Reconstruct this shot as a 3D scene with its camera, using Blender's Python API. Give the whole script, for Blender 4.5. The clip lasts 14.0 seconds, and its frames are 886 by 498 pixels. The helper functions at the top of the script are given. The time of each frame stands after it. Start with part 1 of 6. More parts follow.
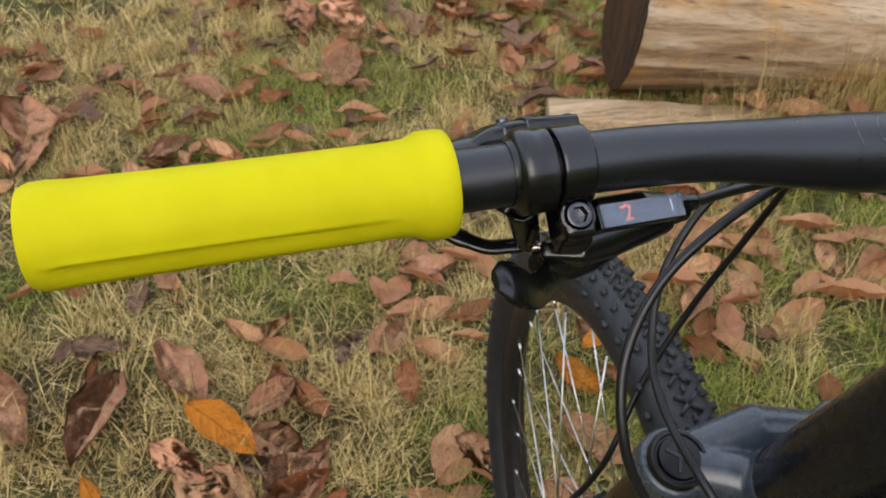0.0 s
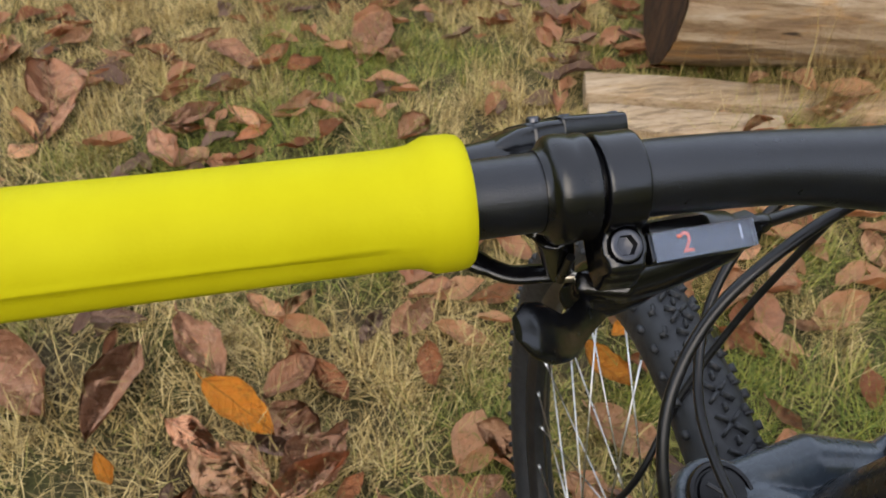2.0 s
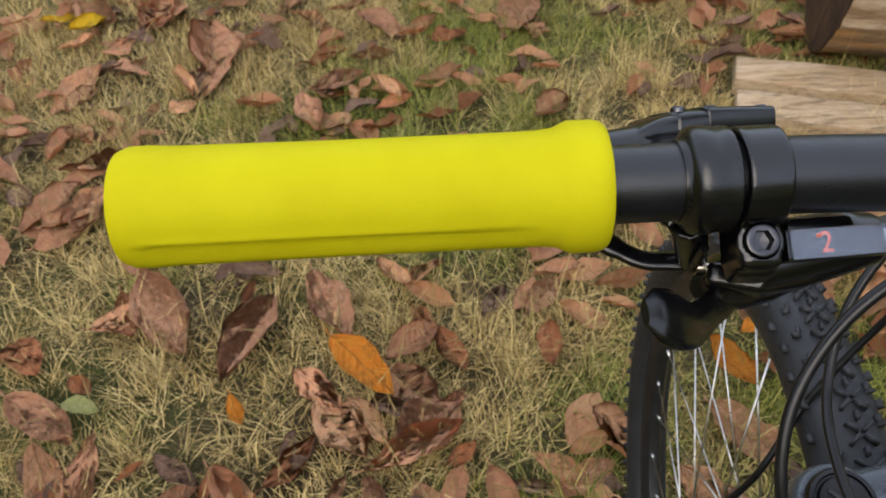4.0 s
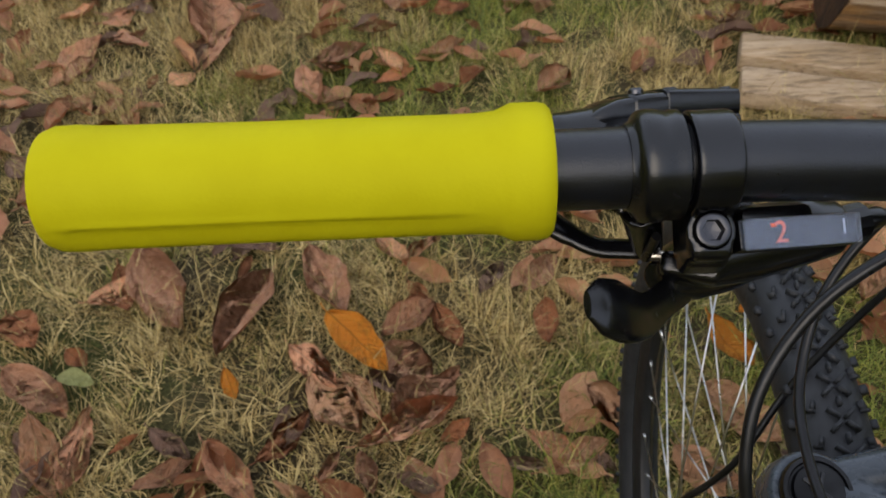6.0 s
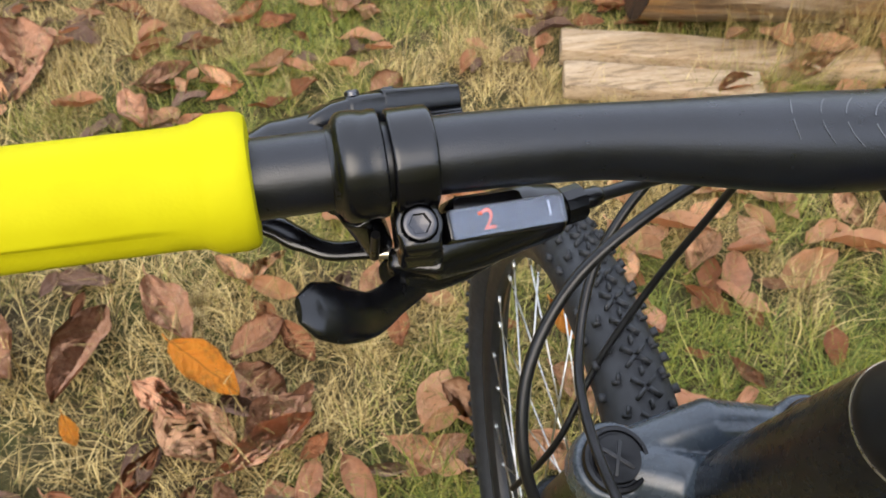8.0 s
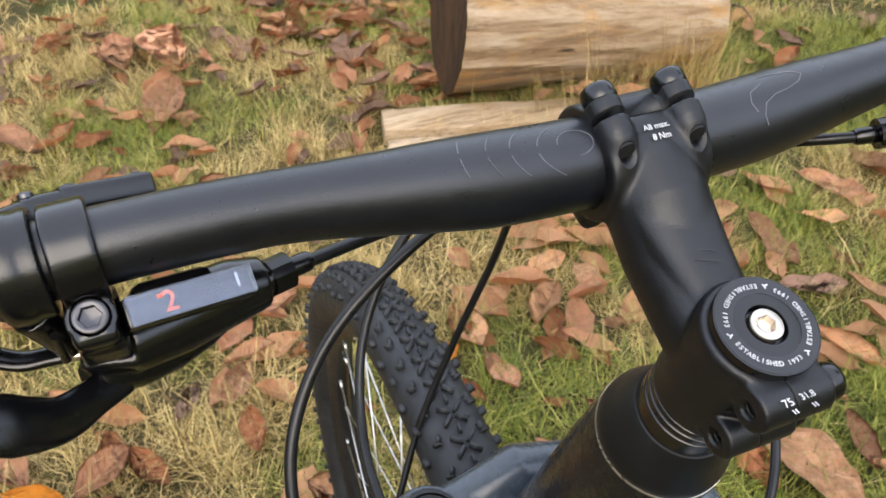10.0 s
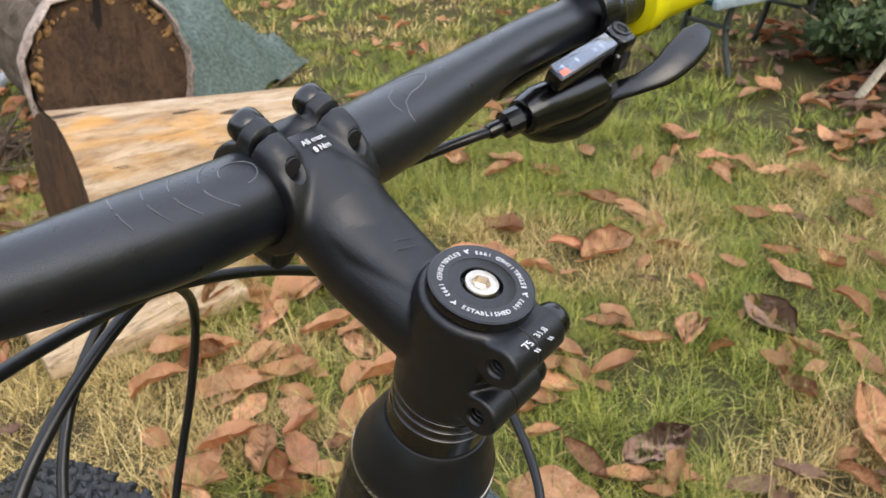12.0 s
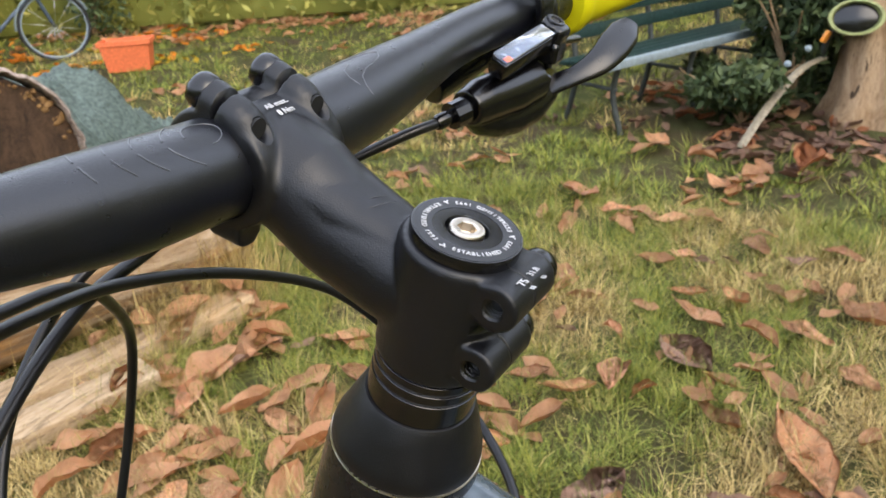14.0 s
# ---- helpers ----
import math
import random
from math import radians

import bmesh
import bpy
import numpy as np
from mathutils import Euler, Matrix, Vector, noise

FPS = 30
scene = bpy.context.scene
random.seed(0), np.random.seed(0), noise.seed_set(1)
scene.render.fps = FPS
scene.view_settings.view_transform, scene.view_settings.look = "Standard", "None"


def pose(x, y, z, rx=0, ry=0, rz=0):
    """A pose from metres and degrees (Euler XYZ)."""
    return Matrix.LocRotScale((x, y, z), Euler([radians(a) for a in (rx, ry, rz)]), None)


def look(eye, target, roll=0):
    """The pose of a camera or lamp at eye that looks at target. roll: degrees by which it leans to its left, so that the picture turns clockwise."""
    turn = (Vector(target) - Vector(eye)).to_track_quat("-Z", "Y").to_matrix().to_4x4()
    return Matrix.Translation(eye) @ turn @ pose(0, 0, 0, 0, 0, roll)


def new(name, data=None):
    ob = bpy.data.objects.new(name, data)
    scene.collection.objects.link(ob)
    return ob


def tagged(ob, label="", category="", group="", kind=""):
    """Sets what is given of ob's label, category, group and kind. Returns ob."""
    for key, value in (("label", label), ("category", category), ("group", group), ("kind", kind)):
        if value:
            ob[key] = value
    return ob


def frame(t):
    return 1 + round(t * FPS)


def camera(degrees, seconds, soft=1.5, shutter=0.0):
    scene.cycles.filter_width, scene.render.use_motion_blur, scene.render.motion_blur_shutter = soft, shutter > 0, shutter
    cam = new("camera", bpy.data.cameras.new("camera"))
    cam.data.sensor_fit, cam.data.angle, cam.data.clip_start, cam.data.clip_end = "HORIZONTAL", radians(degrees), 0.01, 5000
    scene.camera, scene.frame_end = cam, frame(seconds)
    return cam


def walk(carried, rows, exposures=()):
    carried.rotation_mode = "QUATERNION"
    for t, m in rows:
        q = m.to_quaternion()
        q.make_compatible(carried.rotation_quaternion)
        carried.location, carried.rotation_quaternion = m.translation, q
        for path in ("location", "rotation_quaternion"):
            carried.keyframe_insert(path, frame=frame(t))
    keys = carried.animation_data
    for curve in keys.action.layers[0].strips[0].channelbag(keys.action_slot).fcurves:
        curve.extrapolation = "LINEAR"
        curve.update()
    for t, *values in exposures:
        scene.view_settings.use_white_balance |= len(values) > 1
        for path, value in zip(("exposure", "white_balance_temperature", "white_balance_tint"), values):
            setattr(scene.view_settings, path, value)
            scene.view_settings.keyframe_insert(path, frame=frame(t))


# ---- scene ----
cam = camera(56.555, 14.0)
PATH = [
    (0.0, -0.2763, -0.1543, 1.2113, 50.49, -1.18, -12.16),
    (0.5, -0.2741, -0.1396, 1.2049, 49.83, -1.27, -11.34),
    (1.0, -0.2731, -0.1290, 1.2036, 49.40, -1.44, -10.68),
    (1.5, -0.2640, -0.1097, 1.1891, 48.81, -1.41, -10.15),
    (2.0, -0.2595, -0.1020, 1.1895, 48.33, -1.07, -9.49),
    (2.5, -0.2602, -0.1052, 1.1936, 47.98, -0.60, -8.33),
    (3.0, -0.2627, -0.1113, 1.1949, 47.50, 0.97, -4.10),
    (3.5, -0.2645, -0.1127, 1.1989, 47.17, 1.44, -1.06),
    (3.7, -0.2640, -0.1120, 1.1985, 46.98, 1.48, -0.28),
    (5.8, -0.2508, -0.1038, 1.1954, 44.88, 1.59, 0.69),
    (6.0, -0.2448, -0.1024, 1.1941, 44.89, 1.45, 0.80),
    (6.5, -0.2356, -0.1016, 1.1939, 44.88, 1.41, 0.17),
    (7.0, -0.2252, -0.1003, 1.1933, 44.96, 0.79, -2.54),
    (7.5, -0.2159, -0.1003, 1.1920, 45.14, -0.32, -6.40),
    (7.7, -0.2112, -0.1022, 1.1926, 45.25, -0.67, -7.87),
    (9.8, -0.1590, -0.1208, 1.1936, 49.72, -0.21, -21.30),
    (10.0, -0.1551, -0.1242, 1.1894, 51.34, -0.08, -22.84),
    (10.5, -0.1484, -0.1304, 1.1862, 53.70, 0.04, -28.76),
    (11.0, -0.1433, -0.1353, 1.1770, 56.27, 1.14, -38.23),
    (11.5, -0.1581, -0.1340, 1.1644, 58.22, 1.90, -44.72),
    (12.0, -0.1635, -0.1246, 1.1487, 60.74, 3.02, -51.49),
    (12.5, -0.1677, -0.1185, 1.1348, 62.76, 4.04, -56.81),
    (13.0, -0.1712, -0.1108, 1.1222, 64.20, 4.05, -58.48),
    (13.5, -0.1752, -0.1072, 1.1128, 65.18, 4.07, -58.84),
    (14.0, -0.1849, -0.1102, 1.1130, 65.67, 3.94, -59.15),
]
# ---------------------------------------------------------------- light
EXPOSURES = [(0.0, 1.16), (3.7, 1.12), (5.8, 0.58), (6.3, 0.90), (7.0, 1.55), (7.7, 1.62), (9.8, 1.75), (11.5, 1.74), (14.0, 1.82)]
walk(cam, [(t, pose(x, y, z, rx, ry, rz)) for t, x, y, z, rx, ry, rz in PATH], EXPOSURES)

# the lens stays focused on the handlebar
cam.data.dof.use_dof = True
cam.data.dof.focus_distance = 0.31
cam.data.dof.aperture_fstop = 37.0

world = bpy.data.worlds.new("overcast_sky")
world.use_nodes = True
scene.world = world
wn = world.node_tree
sky = wn.nodes.new("ShaderNodeTexSky")
sky.sky_type = "NISHITA"
sky.sun_disc = False
SUN_UP, SUN_TURN = 38.0, 200.0
sky.sun_elevation = radians(SUN_UP)
sky.sun_rotation = radians(SUN_TURN)
sky.air_density, sky.dust_density, sky.ozone_density = 1.0, 1.6, 1.0
veil = wn.nodes.new("ShaderNodeMix")               # an even veil of thin cloud over the whole sky
veil.data_type = "RGBA"
veil.inputs[0].default_value = 0.55
veil.inputs[7].default_value = (7.0, 7.3, 8.2, 1)
wn.links.new(sky.outputs[0], veil.inputs[6])
wn.links.new(veil.outputs[2], wn.nodes["Background"].inputs[0])
wn.nodes["Background"].inputs[1].default_value = 0.15

sun_data = bpy.data.lights.new("sun", "SUN")
sun_data.energy, sun_data.angle, sun_data.color = 0.75, radians(50), (1.0, 0.86, 0.66)
sun = new("sun", sun_data)
az = radians(SUN_TURN)
sun_from = Vector((math.sin(az) * math.cos(radians(SUN_UP)), math.cos(az) * math.cos(radians(SUN_UP)), math.sin(radians(SUN_UP))))
sun.matrix_basis = look(tuple(sun_from * 20), (0, 0, 0))


# ---------------------------------------------------------------- materials
class Mat:
    """A node material with a few shorthands."""

    def __init__(self, name):
        self.m = bpy.data.materials.new(name)
        self.m.use_nodes = True
        self.t = self.m.node_tree
        self.b = self.t.nodes["Principled BSDF"]
        self.xyz = None

    def node(self, kind, **ins):
        n = self.t.nodes.new(kind)
        for k, v in ins.items():
            n.inputs[k.replace("_", " ")].default_value = v
        return n

    def link(self, a, b):
        self.t.links.new(a, b)

    def co(self, stretch=(1, 1, 1)):
        c = self.t.nodes.new("ShaderNodeTexCoord")
        m = self.t.nodes.new("ShaderNodeMapping")
        m.inputs["Scale"].default_value = stretch
        self.link(c.outputs["Object"], m.inputs[0])
        return m.outputs[0]

    def noise(self, scale, detail=4, rough=0.55, stretch=(1, 1, 1), distort=0.0):
        n = self.node("ShaderNodeTexNoise", Scale=scale, Detail=detail, Roughness=rough, Distortion=distort)
        self.link(self.co(stretch), n.inputs["Vector"])
        return n.outputs[0]

    def ramp(self, value, *stops):
        r = self.t.nodes.new("ShaderNodeValToRGB")
        e = r.color_ramp.elements
        while len(e) < len(stops):
            e.new(0.5)
        for el, (pos, col) in zip(e, stops):
            el.position = pos
            el.color = (*col, 1) if len(col) == 3 else col
        self.link(value, r.inputs[0])
        return r.outputs[0]

    def mix(self, a, b, fac, mode="MIX"):
        n = self.t.nodes.new("ShaderNodeMix")
        n.data_type, n.blend_type = "RGBA", mode
        for sock, v in ((n.inputs[0], fac), (n.inputs[6], a), (n.inputs[7], b)):
            if isinstance(v, bpy.types.NodeSocket):
                self.link(v, sock)
            else:
                sock.default_value = v if not isinstance(v, tuple) else (*v, 1)
        return n.outputs[2]

    def base(self, v):
        if isinstance(v, tuple):
            self.b.inputs["Base Color"].default_value = (*v, 1)
        else:
            self.link(v, self.b.inputs["Base Color"])
        return self

    def gloss(self, rough, metal=0.0, spec=0.5, coat=0.0):
        if isinstance(rough, (int, float)):
            self.b.inputs["Roughness"].default_value = rough
        else:
            self.link(rough, self.b.inputs["Roughness"])
        self.b.inputs["Metallic"].default_value = metal
        self.b.inputs["Specular IOR Level"].default_value = spec
        self.b.inputs["Coat Weight"].default_value = coat
        self.b.inputs["Coat Roughness"].default_value = 0.08
        return self

    def bump(self, height, strength, dist):
        n = self.node("ShaderNodeBump", Strength=strength, Distance=dist)
        self.link(height, n.inputs["Height"])
        self.link(n.outputs[0], self.b.inputs["Normal"])
        return self


def paint(name, col, rough, grain=2500, bump=0.08, metal=0.0, coat=0.0, wear=0.35, spec=0.42):
    m = Mat(name)
    lo = tuple(c * (1 - wear) for c in col)
    hi = tuple(c * (1 + wear) for c in col)
    m.base(m.ramp(m.noise(60, 5), (0.3, lo), (0.7, hi)))
    m.gloss(m.ramp(m.noise(140, 4), (0.3, (rough * 0.85,) * 3), (0.7, (min(1, rough * 1.2),) * 3)), metal, spec, coat)
    m.bump(m.noise(grain, 2), bump, 0.0004)
    return m.m


bar_black = paint("satin_black_aluminium", (0.0034, 0.0039, 0.0062), 0.31, 2000, 0.26, spec=0.54)
stem_black = paint("satin_black_casting", (0.0028, 0.0031, 0.0046), 0.40, 2000, 0.28, spec=0.42)
clamp_black = paint("anodised_black_clamp", (0.0022, 0.0022, 0.003), 0.21, 3000, 0.06, spec=0.50)
plastic_black = paint("moulded_black_plastic", (0.0022, 0.0022, 0.0028), 0.22, 2200, 0.08, spec=0.48)
rubber_black = paint("soft_black_rubber", (0.0024, 0.0024, 0.003), 0.24, 1800, 0.10, spec=0.46)
tyre_rubber = paint("tyre_rubber", (0.014, 0.015, 0.017), 0.55, 900, 0.3)
hose_black = paint("glossy_cable_housing", (0.006, 0.006, 0.007), 0.32, 800, 0.03, spec=0.36)
frame_black = paint("gloss_black_frame_paint", (0.004, 0.005, 0.007), 0.26, 300, 0.02, 0.0, 0.05, spec=0.32)
frame_blue = paint("slate_blue_frame_paint", (0.045, 0.062, 0.080), 0.25, 300, 0.03, 0.0, 0.5)
# the frame's slate, darkened in colour for the shade on the crown's front
shaded_crown_slate = paint("shade_darkened_crown_slate", (0.030, 0.039, 0.050), 0.27, 300, 0.03, 0.0, 0.2)
steel = paint("bright_steel", (0.60, 0.54, 0.46), 0.30, 1500, 0.06, 1.0)
dark_steel = paint("blackened_steel", (0.065, 0.065, 0.07), 0.30, 1500, 0.06, 1.0)
rim_black = paint("anodised_rim", (0.02, 0.02, 0.021), 0.35, 1200, 0.08, 0.4)
spoke_steel = paint("spoke_steel", (0.55, 0.54, 0.52), 0.3, 1500, 0.03, 1.0)
print_white = paint("white_print", (0.42, 0.42, 0.43), 0.6, 2000, 0.02)
mark_grey = paint("worn_grey_mark", (0.075, 0.08, 0.09), 0.35, 2000, 0.02)
print_orange = paint("orange_print", (0.85, 0.12, 0.03), 0.5, 2000, 0.02)
hole_shade_black = paint("bolt_hole", (0.003, 0.003, 0.003), 0.7, 900, 0.0)
cap_grey = paint("cap_ring_grey", (0.014, 0.015, 0.018), 0.42, 2600, 0.12)
brass = paint("brass", (0.45, 0.30, 0.10), 0.3, 1500, 0.05, 1.0)


def grip_mat():
    m = Mat("yellow_silicone_foam")
    m.base(m.ramp(m.noise(30, 5), (0.3, (0.40, 0.36, 0.004)), (0.72, (0.45, 0.415, 0.006))))
    m.gloss(0.6, 0, 0.05)
    vor = m.node("ShaderNodeTexVoronoi", Scale=900)
    m.link(m.co((0.8, 1, 1)), vor.inputs["Vector"])
    m.bump(vor.outputs[0], 0.10, 0.0004)
    return m.m


yellow_foam = grip_mat()


def glass_mat():
    m = Mat("clear_plastic_lens")
    m.base((0.66, 0.74, 0.90)).gloss(0.10, 0, 0.04)
    m.b.inputs["Transmission Weight"].default_value = 0.92
    m.b.inputs["IOR"].default_value = 1.16
    return m.m


lens_clear = glass_mat()
display_grey = paint("display_face", (0.009, 0.012, 0.019), 0.5, 900, 0.02, spec=0.12)


def blade_mat(name, straw):
    m = Mat(name)
    g = m.t.nodes.new("ShaderNodeNewGeometry")
    rnd = g.outputs["Random Per Island"]
    green = m.ramp(rnd, (0.0, (0.036, 0.072, 0.007)), (0.35, (0.112, 0.172, 0.016)), (0.7, (0.27, 0.285, 0.034)), (1.0, (0.062, 0.105, 0.010)))
    dry = m.ramp(rnd, (0.0, (0.15, 0.09, 0.035)), (0.35, (0.44, 0.305, 0.115)), (0.7, (0.72, 0.54, 0.245)), (1.0, (0.11, 0.065, 0.026)))
    m.base(m.mix(green, dry, straw))
    m.gloss(0.55, 0, 0.25)
    m.b.inputs["Subsurface Weight"].default_value = 0.0
    return m.m


grass_green = blade_mat("green_grass_blade", 0.12)
grass_straw = blade_mat("dry_straw_blade", 0.88)
grass_mid = blade_mat("fading_grass_blade", 0.36)


def soil_mat():
    m = Mat("mossy_soil")
    fine = m.noise(140, 8, 0.7)
    big = m.noise(2.2, 4, 0.6)
    earth = m.ramp(fine, (0.3, (0.022, 0.015, 0.008)), (0.55, (0.06, 0.042, 0.020)), (0.75, (0.13, 0.095, 0.045)))
    moss = m.ramp(fine, (0.3, (0.022, 0.028, 0.006)), (0.7, (0.085, 0.09, 0.022)))
    m.base(m.mix(earth, moss, m.ramp(big, (0.38, (0, 0, 0)), (0.6, (1, 1, 1)))))
    m.gloss(0.9, 0, 0.2)
    m.bump(fine, 0.8, 0.012)
    return m.m


soil = soil_mat()


def leaf_mat(name, dark, mid, light):
    m = Mat(name)
    oi = m.t.nodes.new("ShaderNodeObjectInfo")
    tone = m.ramp(oi.outputs["Random"], (0.0, tuple(c * 0.66 for c in mid)), (0.5, mid), (1.0, tuple(min(1, c * 1.3) for c in mid)))
    blotch = m.noise(5, 7, 0.7)
    c = m.mix(tone, dark, m.ramp(blotch, (0.52, (0, 0, 0)), (0.68, (0.75, 0.75, 0.75))))
    c = m.mix(c, light, m.ramp(m.noise(9, 7, 0.7), (0.48, (0, 0, 0)), (0.72, (0.55, 0.55, 0.55))))
    m.gloss(m.ramp(blotch, (0.3, (0.5, 0.5, 0.5)), (0.7, (0.75, 0.75, 0.75))), 0, 0.35)
    c = m.mix(c, tuple(v * 0.55 for v in dark), m.ramp(m.noise(2.6, 5, 0.65), (0.60, (0, 0, 0)), (0.74, (0.5, 0.5, 0.5))))
    sep = m.t.nodes.new("ShaderNodeSeparateXYZ")
    m.link(m.co(), sep.inputs[0])
    far = m.t.nodes.new("ShaderNodeMath")
    far.operation = "ABSOLUTE"
    m.link(sep.outputs[1], far.inputs[0])
    m.base(m.mix(c, tuple(v * 0.6 for v in mid), m.ramp(far.outputs[0], (0.006, (0.65, 0.65, 0.65)), (0.016, (0, 0, 0)))))
    slant = m.t.nodes.new("ShaderNodeMath")
    slant.operation = "SUBTRACT"
    m.link(sep.outputs[0], slant.inputs[0])
    m.link(far.outputs[0], slant.inputs[1])
    vein = m.t.nodes.new("ShaderNodeMath")
    vein.operation = "PINGPONG"
    vein.inputs[1].default_value = 0.052
    warp = m.t.nodes.new("ShaderNodeMath")
    warp.operation = "MULTIPLY_ADD"
    warp.inputs[1].default_value = 0.07
    m.link(m.noise(7, 3), warp.inputs[0])
    m.link(slant.outputs[0], warp.inputs[2])
    m.link(warp.outputs[0], vein.inputs[0])
    ridge = m.ramp(vein.outputs[0], (0.0, (0.65, 0.65, 0.65)), (0.012, (0.3, 0.3, 0.3)), (0.05, (0, 0, 0)))
    m.bump(m.mix(ridge, m.noise(22, 6, 0.65), 0.72), 0.7, 0.02)
    return m.m


leaf_brown = leaf_mat("brown_dead_leaf", (0.14, 0.068, 0.04), (0.55, 0.265, 0.14), (0.70, 0.42, 0.255))
leaf_tan = leaf_mat("tan_dead_leaf", (0.20, 0.10, 0.05), (0.58, 0.30, 0.15), (0.72, 0.45, 0.265))
leaf_dark = leaf_mat("dark_wet_leaf", (0.08, 0.05, 0.04), (0.27, 0.155, 0.105), (0.38, 0.24, 0.16))
leaf_orange = leaf_mat("orange_dead_leaf", (0.30, 0.10, 0.015), (0.66, 0.24, 0.02), (0.74, 0.38, 0.05))
leaf_yellow = leaf_mat("yellow_leaf", (0.55, 0.33, 0.02), (0.80, 0.52, 0.02), (0.85, 0.65, 0.06))
leaf_lime = leaf_mat("pale_green_leaf", (0.42, 0.42, 0.12), (0.62, 0.62, 0.24), (0.70, 0.70, 0.36))


def wood_mat(name, dark, mid, light, stretch, spots=0.5, patchy=0.0, gold=(0.42, 0.23, 0.07)):
    m = Mat(name)
    streak = m.noise(14, 10, 0.8, stretch, 0.5)
    fine = m.noise(75, 8, 0.75, stretch)
    c = m.ramp(streak, (0.27, dark), (0.42, mid), (0.58, light), (0.78, mid))
    if patchy:
        c = m.mix(c, gold, m.ramp(m.noise(5, 5, 0.6, (0.45, 1, 1), 0.4), (0.50, (0, 0, 0)), (0.66, (patchy, patchy, patchy))))
    c = m.mix(c, tuple(v * 0.35 for v in mid), m.ramp(fine, (0.50, (0, 0, 0)), (0.64, (spots, spots, spots))))
    crack = m.noise(20, 3, 0.5, tuple(v * (0.35 if v < 1 else 1) for v in stretch), 0.2)
    c = m.mix(c, tuple(v * 0.3 for v in dark), m.ramp(crack, (0.665, (0, 0, 0)), (0.70, (0.9, 0.9, 0.9))))
    m.base(c)
    m.gloss(0.75, 0, 0.25)
    m.bump(m.mix(fine, streak, 0.4), 0.9, 0.008)
    return m.m




def log_skin():
    """Weathered sapwood: pale fibres, golden and grey patches, long dark cracks along the log."""
    m = Mat("debarked_log_wood")

    def fibre(scale, detail, rough, long, distort=0.0):
        c = m.t.nodes.new("ShaderNodeTexCoord")
        p = m.t.nodes.new("ShaderNodeMapping")
        p.vector_type = "TEXTURE"
        p.inputs["Rotation"].default_value = (0, radians(4), radians(-11))
        p.inputs["Scale"].default_value = (long, 1, 1)
        m.link(c.outputs["Object"], p.inputs[0])
        n = m.node("ShaderNodeTexNoise", Scale=scale, Detail=detail, Roughness=rough, Distortion=distort)
        m.link(p.outputs[0], n.inputs["Vector"])
        return n.outputs[0]

    streak = fibre(15, 9, 0.72, 6.0, 0.6)
    fine = fibre(80, 8, 0.7, 8.0)
    c = m.ramp(streak, (0.30, (0.10, 0.062, 0.036)), (0.44, (0.25, 0.165, 0.095)), (0.54, (0.36, 0.265, 0.17)), (0.70, (0.47, 0.385, 0.29)))
    c = m.mix(c, (0.42, 0.215, 0.055), m.ramp(fibre(6.5, 6, 0.65, 3.2, 0.6), (0.52, (0, 0, 0)), (0.62, (0.75, 0.75, 0.75))))
    c = m.mix(c, (0.085, 0.062, 0.05), m.ramp(fibre(8, 7, 0.7, 2.8, 0.5), (0.60, (0, 0, 0)), (0.70, (0.8, 0.8, 0.8))))
    c = m.mix(c, (0.15, 0.09, 0.045), m.ramp(fine, (0.52, (0, 0, 0)), (0.66, (0.7, 0.7, 0.7))))
    crack = fibre(30, 4, 0.55, 13.0, 0.4)
    c = m.mix(c, (0.022, 0.014, 0.008), m.ramp(crack, (0.66, (0, 0, 0)), (0.69, (0.9, 0.9, 0.9))))
    m.base(c)
    m.gloss(0.75, 0, 0.25)
    m.bump(m.mix(fine, streak, 0.45), 1.0, 0.010)
    return m.m


log_wood = log_skin()
plank_wood = wood_mat("pale_split_wood", (0.09, 0.052, 0.028), (0.31, 0.21, 0.115), (0.48, 0.36, 0.235), (0.14, 1, 1), 0.85, 0.4)
end_wood = wood_mat("dark_sawn_end", (0.012, 0.007, 0.004), (0.036, 0.019, 0.010), (0.085, 0.042, 0.018), (1, 1, 0.35), 0.6)
lichen = paint("golden_lichen", (0.17, 0.095, 0.035), 0.9, 200, 0.5, wear=0.5)
big_end_wood = wood_mat("brown_weathered_end", (0.010, 0.006, 0.004), (0.030, 0.017, 0.010), (0.070, 0.040, 0.022), (1, 1, 0.6), 0.6)
rim_bark = wood_mat("pale_bark_rim", (0.055, 0.036, 0.026), (0.20, 0.15, 0.12), (0.40, 0.32, 0.27), (1, 1, 1), 0.8)
bark = wood_mat("rough_bark", (0.016, 0.010, 0.006), (0.050, 0.033, 0.021), (0.11, 0.08, 0.057), (1, 0.5, 1), 0.7)
trunk_bark = wood_mat("tree_trunk_bark", (0.10, 0.06, 0.03), (0.24, 0.15, 0.08), (0.36, 0.25, 0.15), (1, 1, 0.25), 0.5)
pvc_grey = paint("grey_pvc", (0.25, 0.26, 0.27), 0.4, 200, 0.05, wear=0.2)
pale_stick = paint("whitewashed_wood", (0.55, 0.53, 0.48), 0.7, 300, 0.2, wear=0.3)
tarp_green = paint("green_tarpaulin", (0.14, 0.185, 0.165), 0.5, 40, 0.3, wear=0.5, spec=0.3)
terracotta = paint("terracotta_plastic", (0.60, 0.14, 0.05), 0.6, 200, 0.1, wear=0.2)
bench_green = paint("dark_green_bench_paint", (0.010, 0.026, 0.023), 0.6, 200, 0.1, spec=0.15)
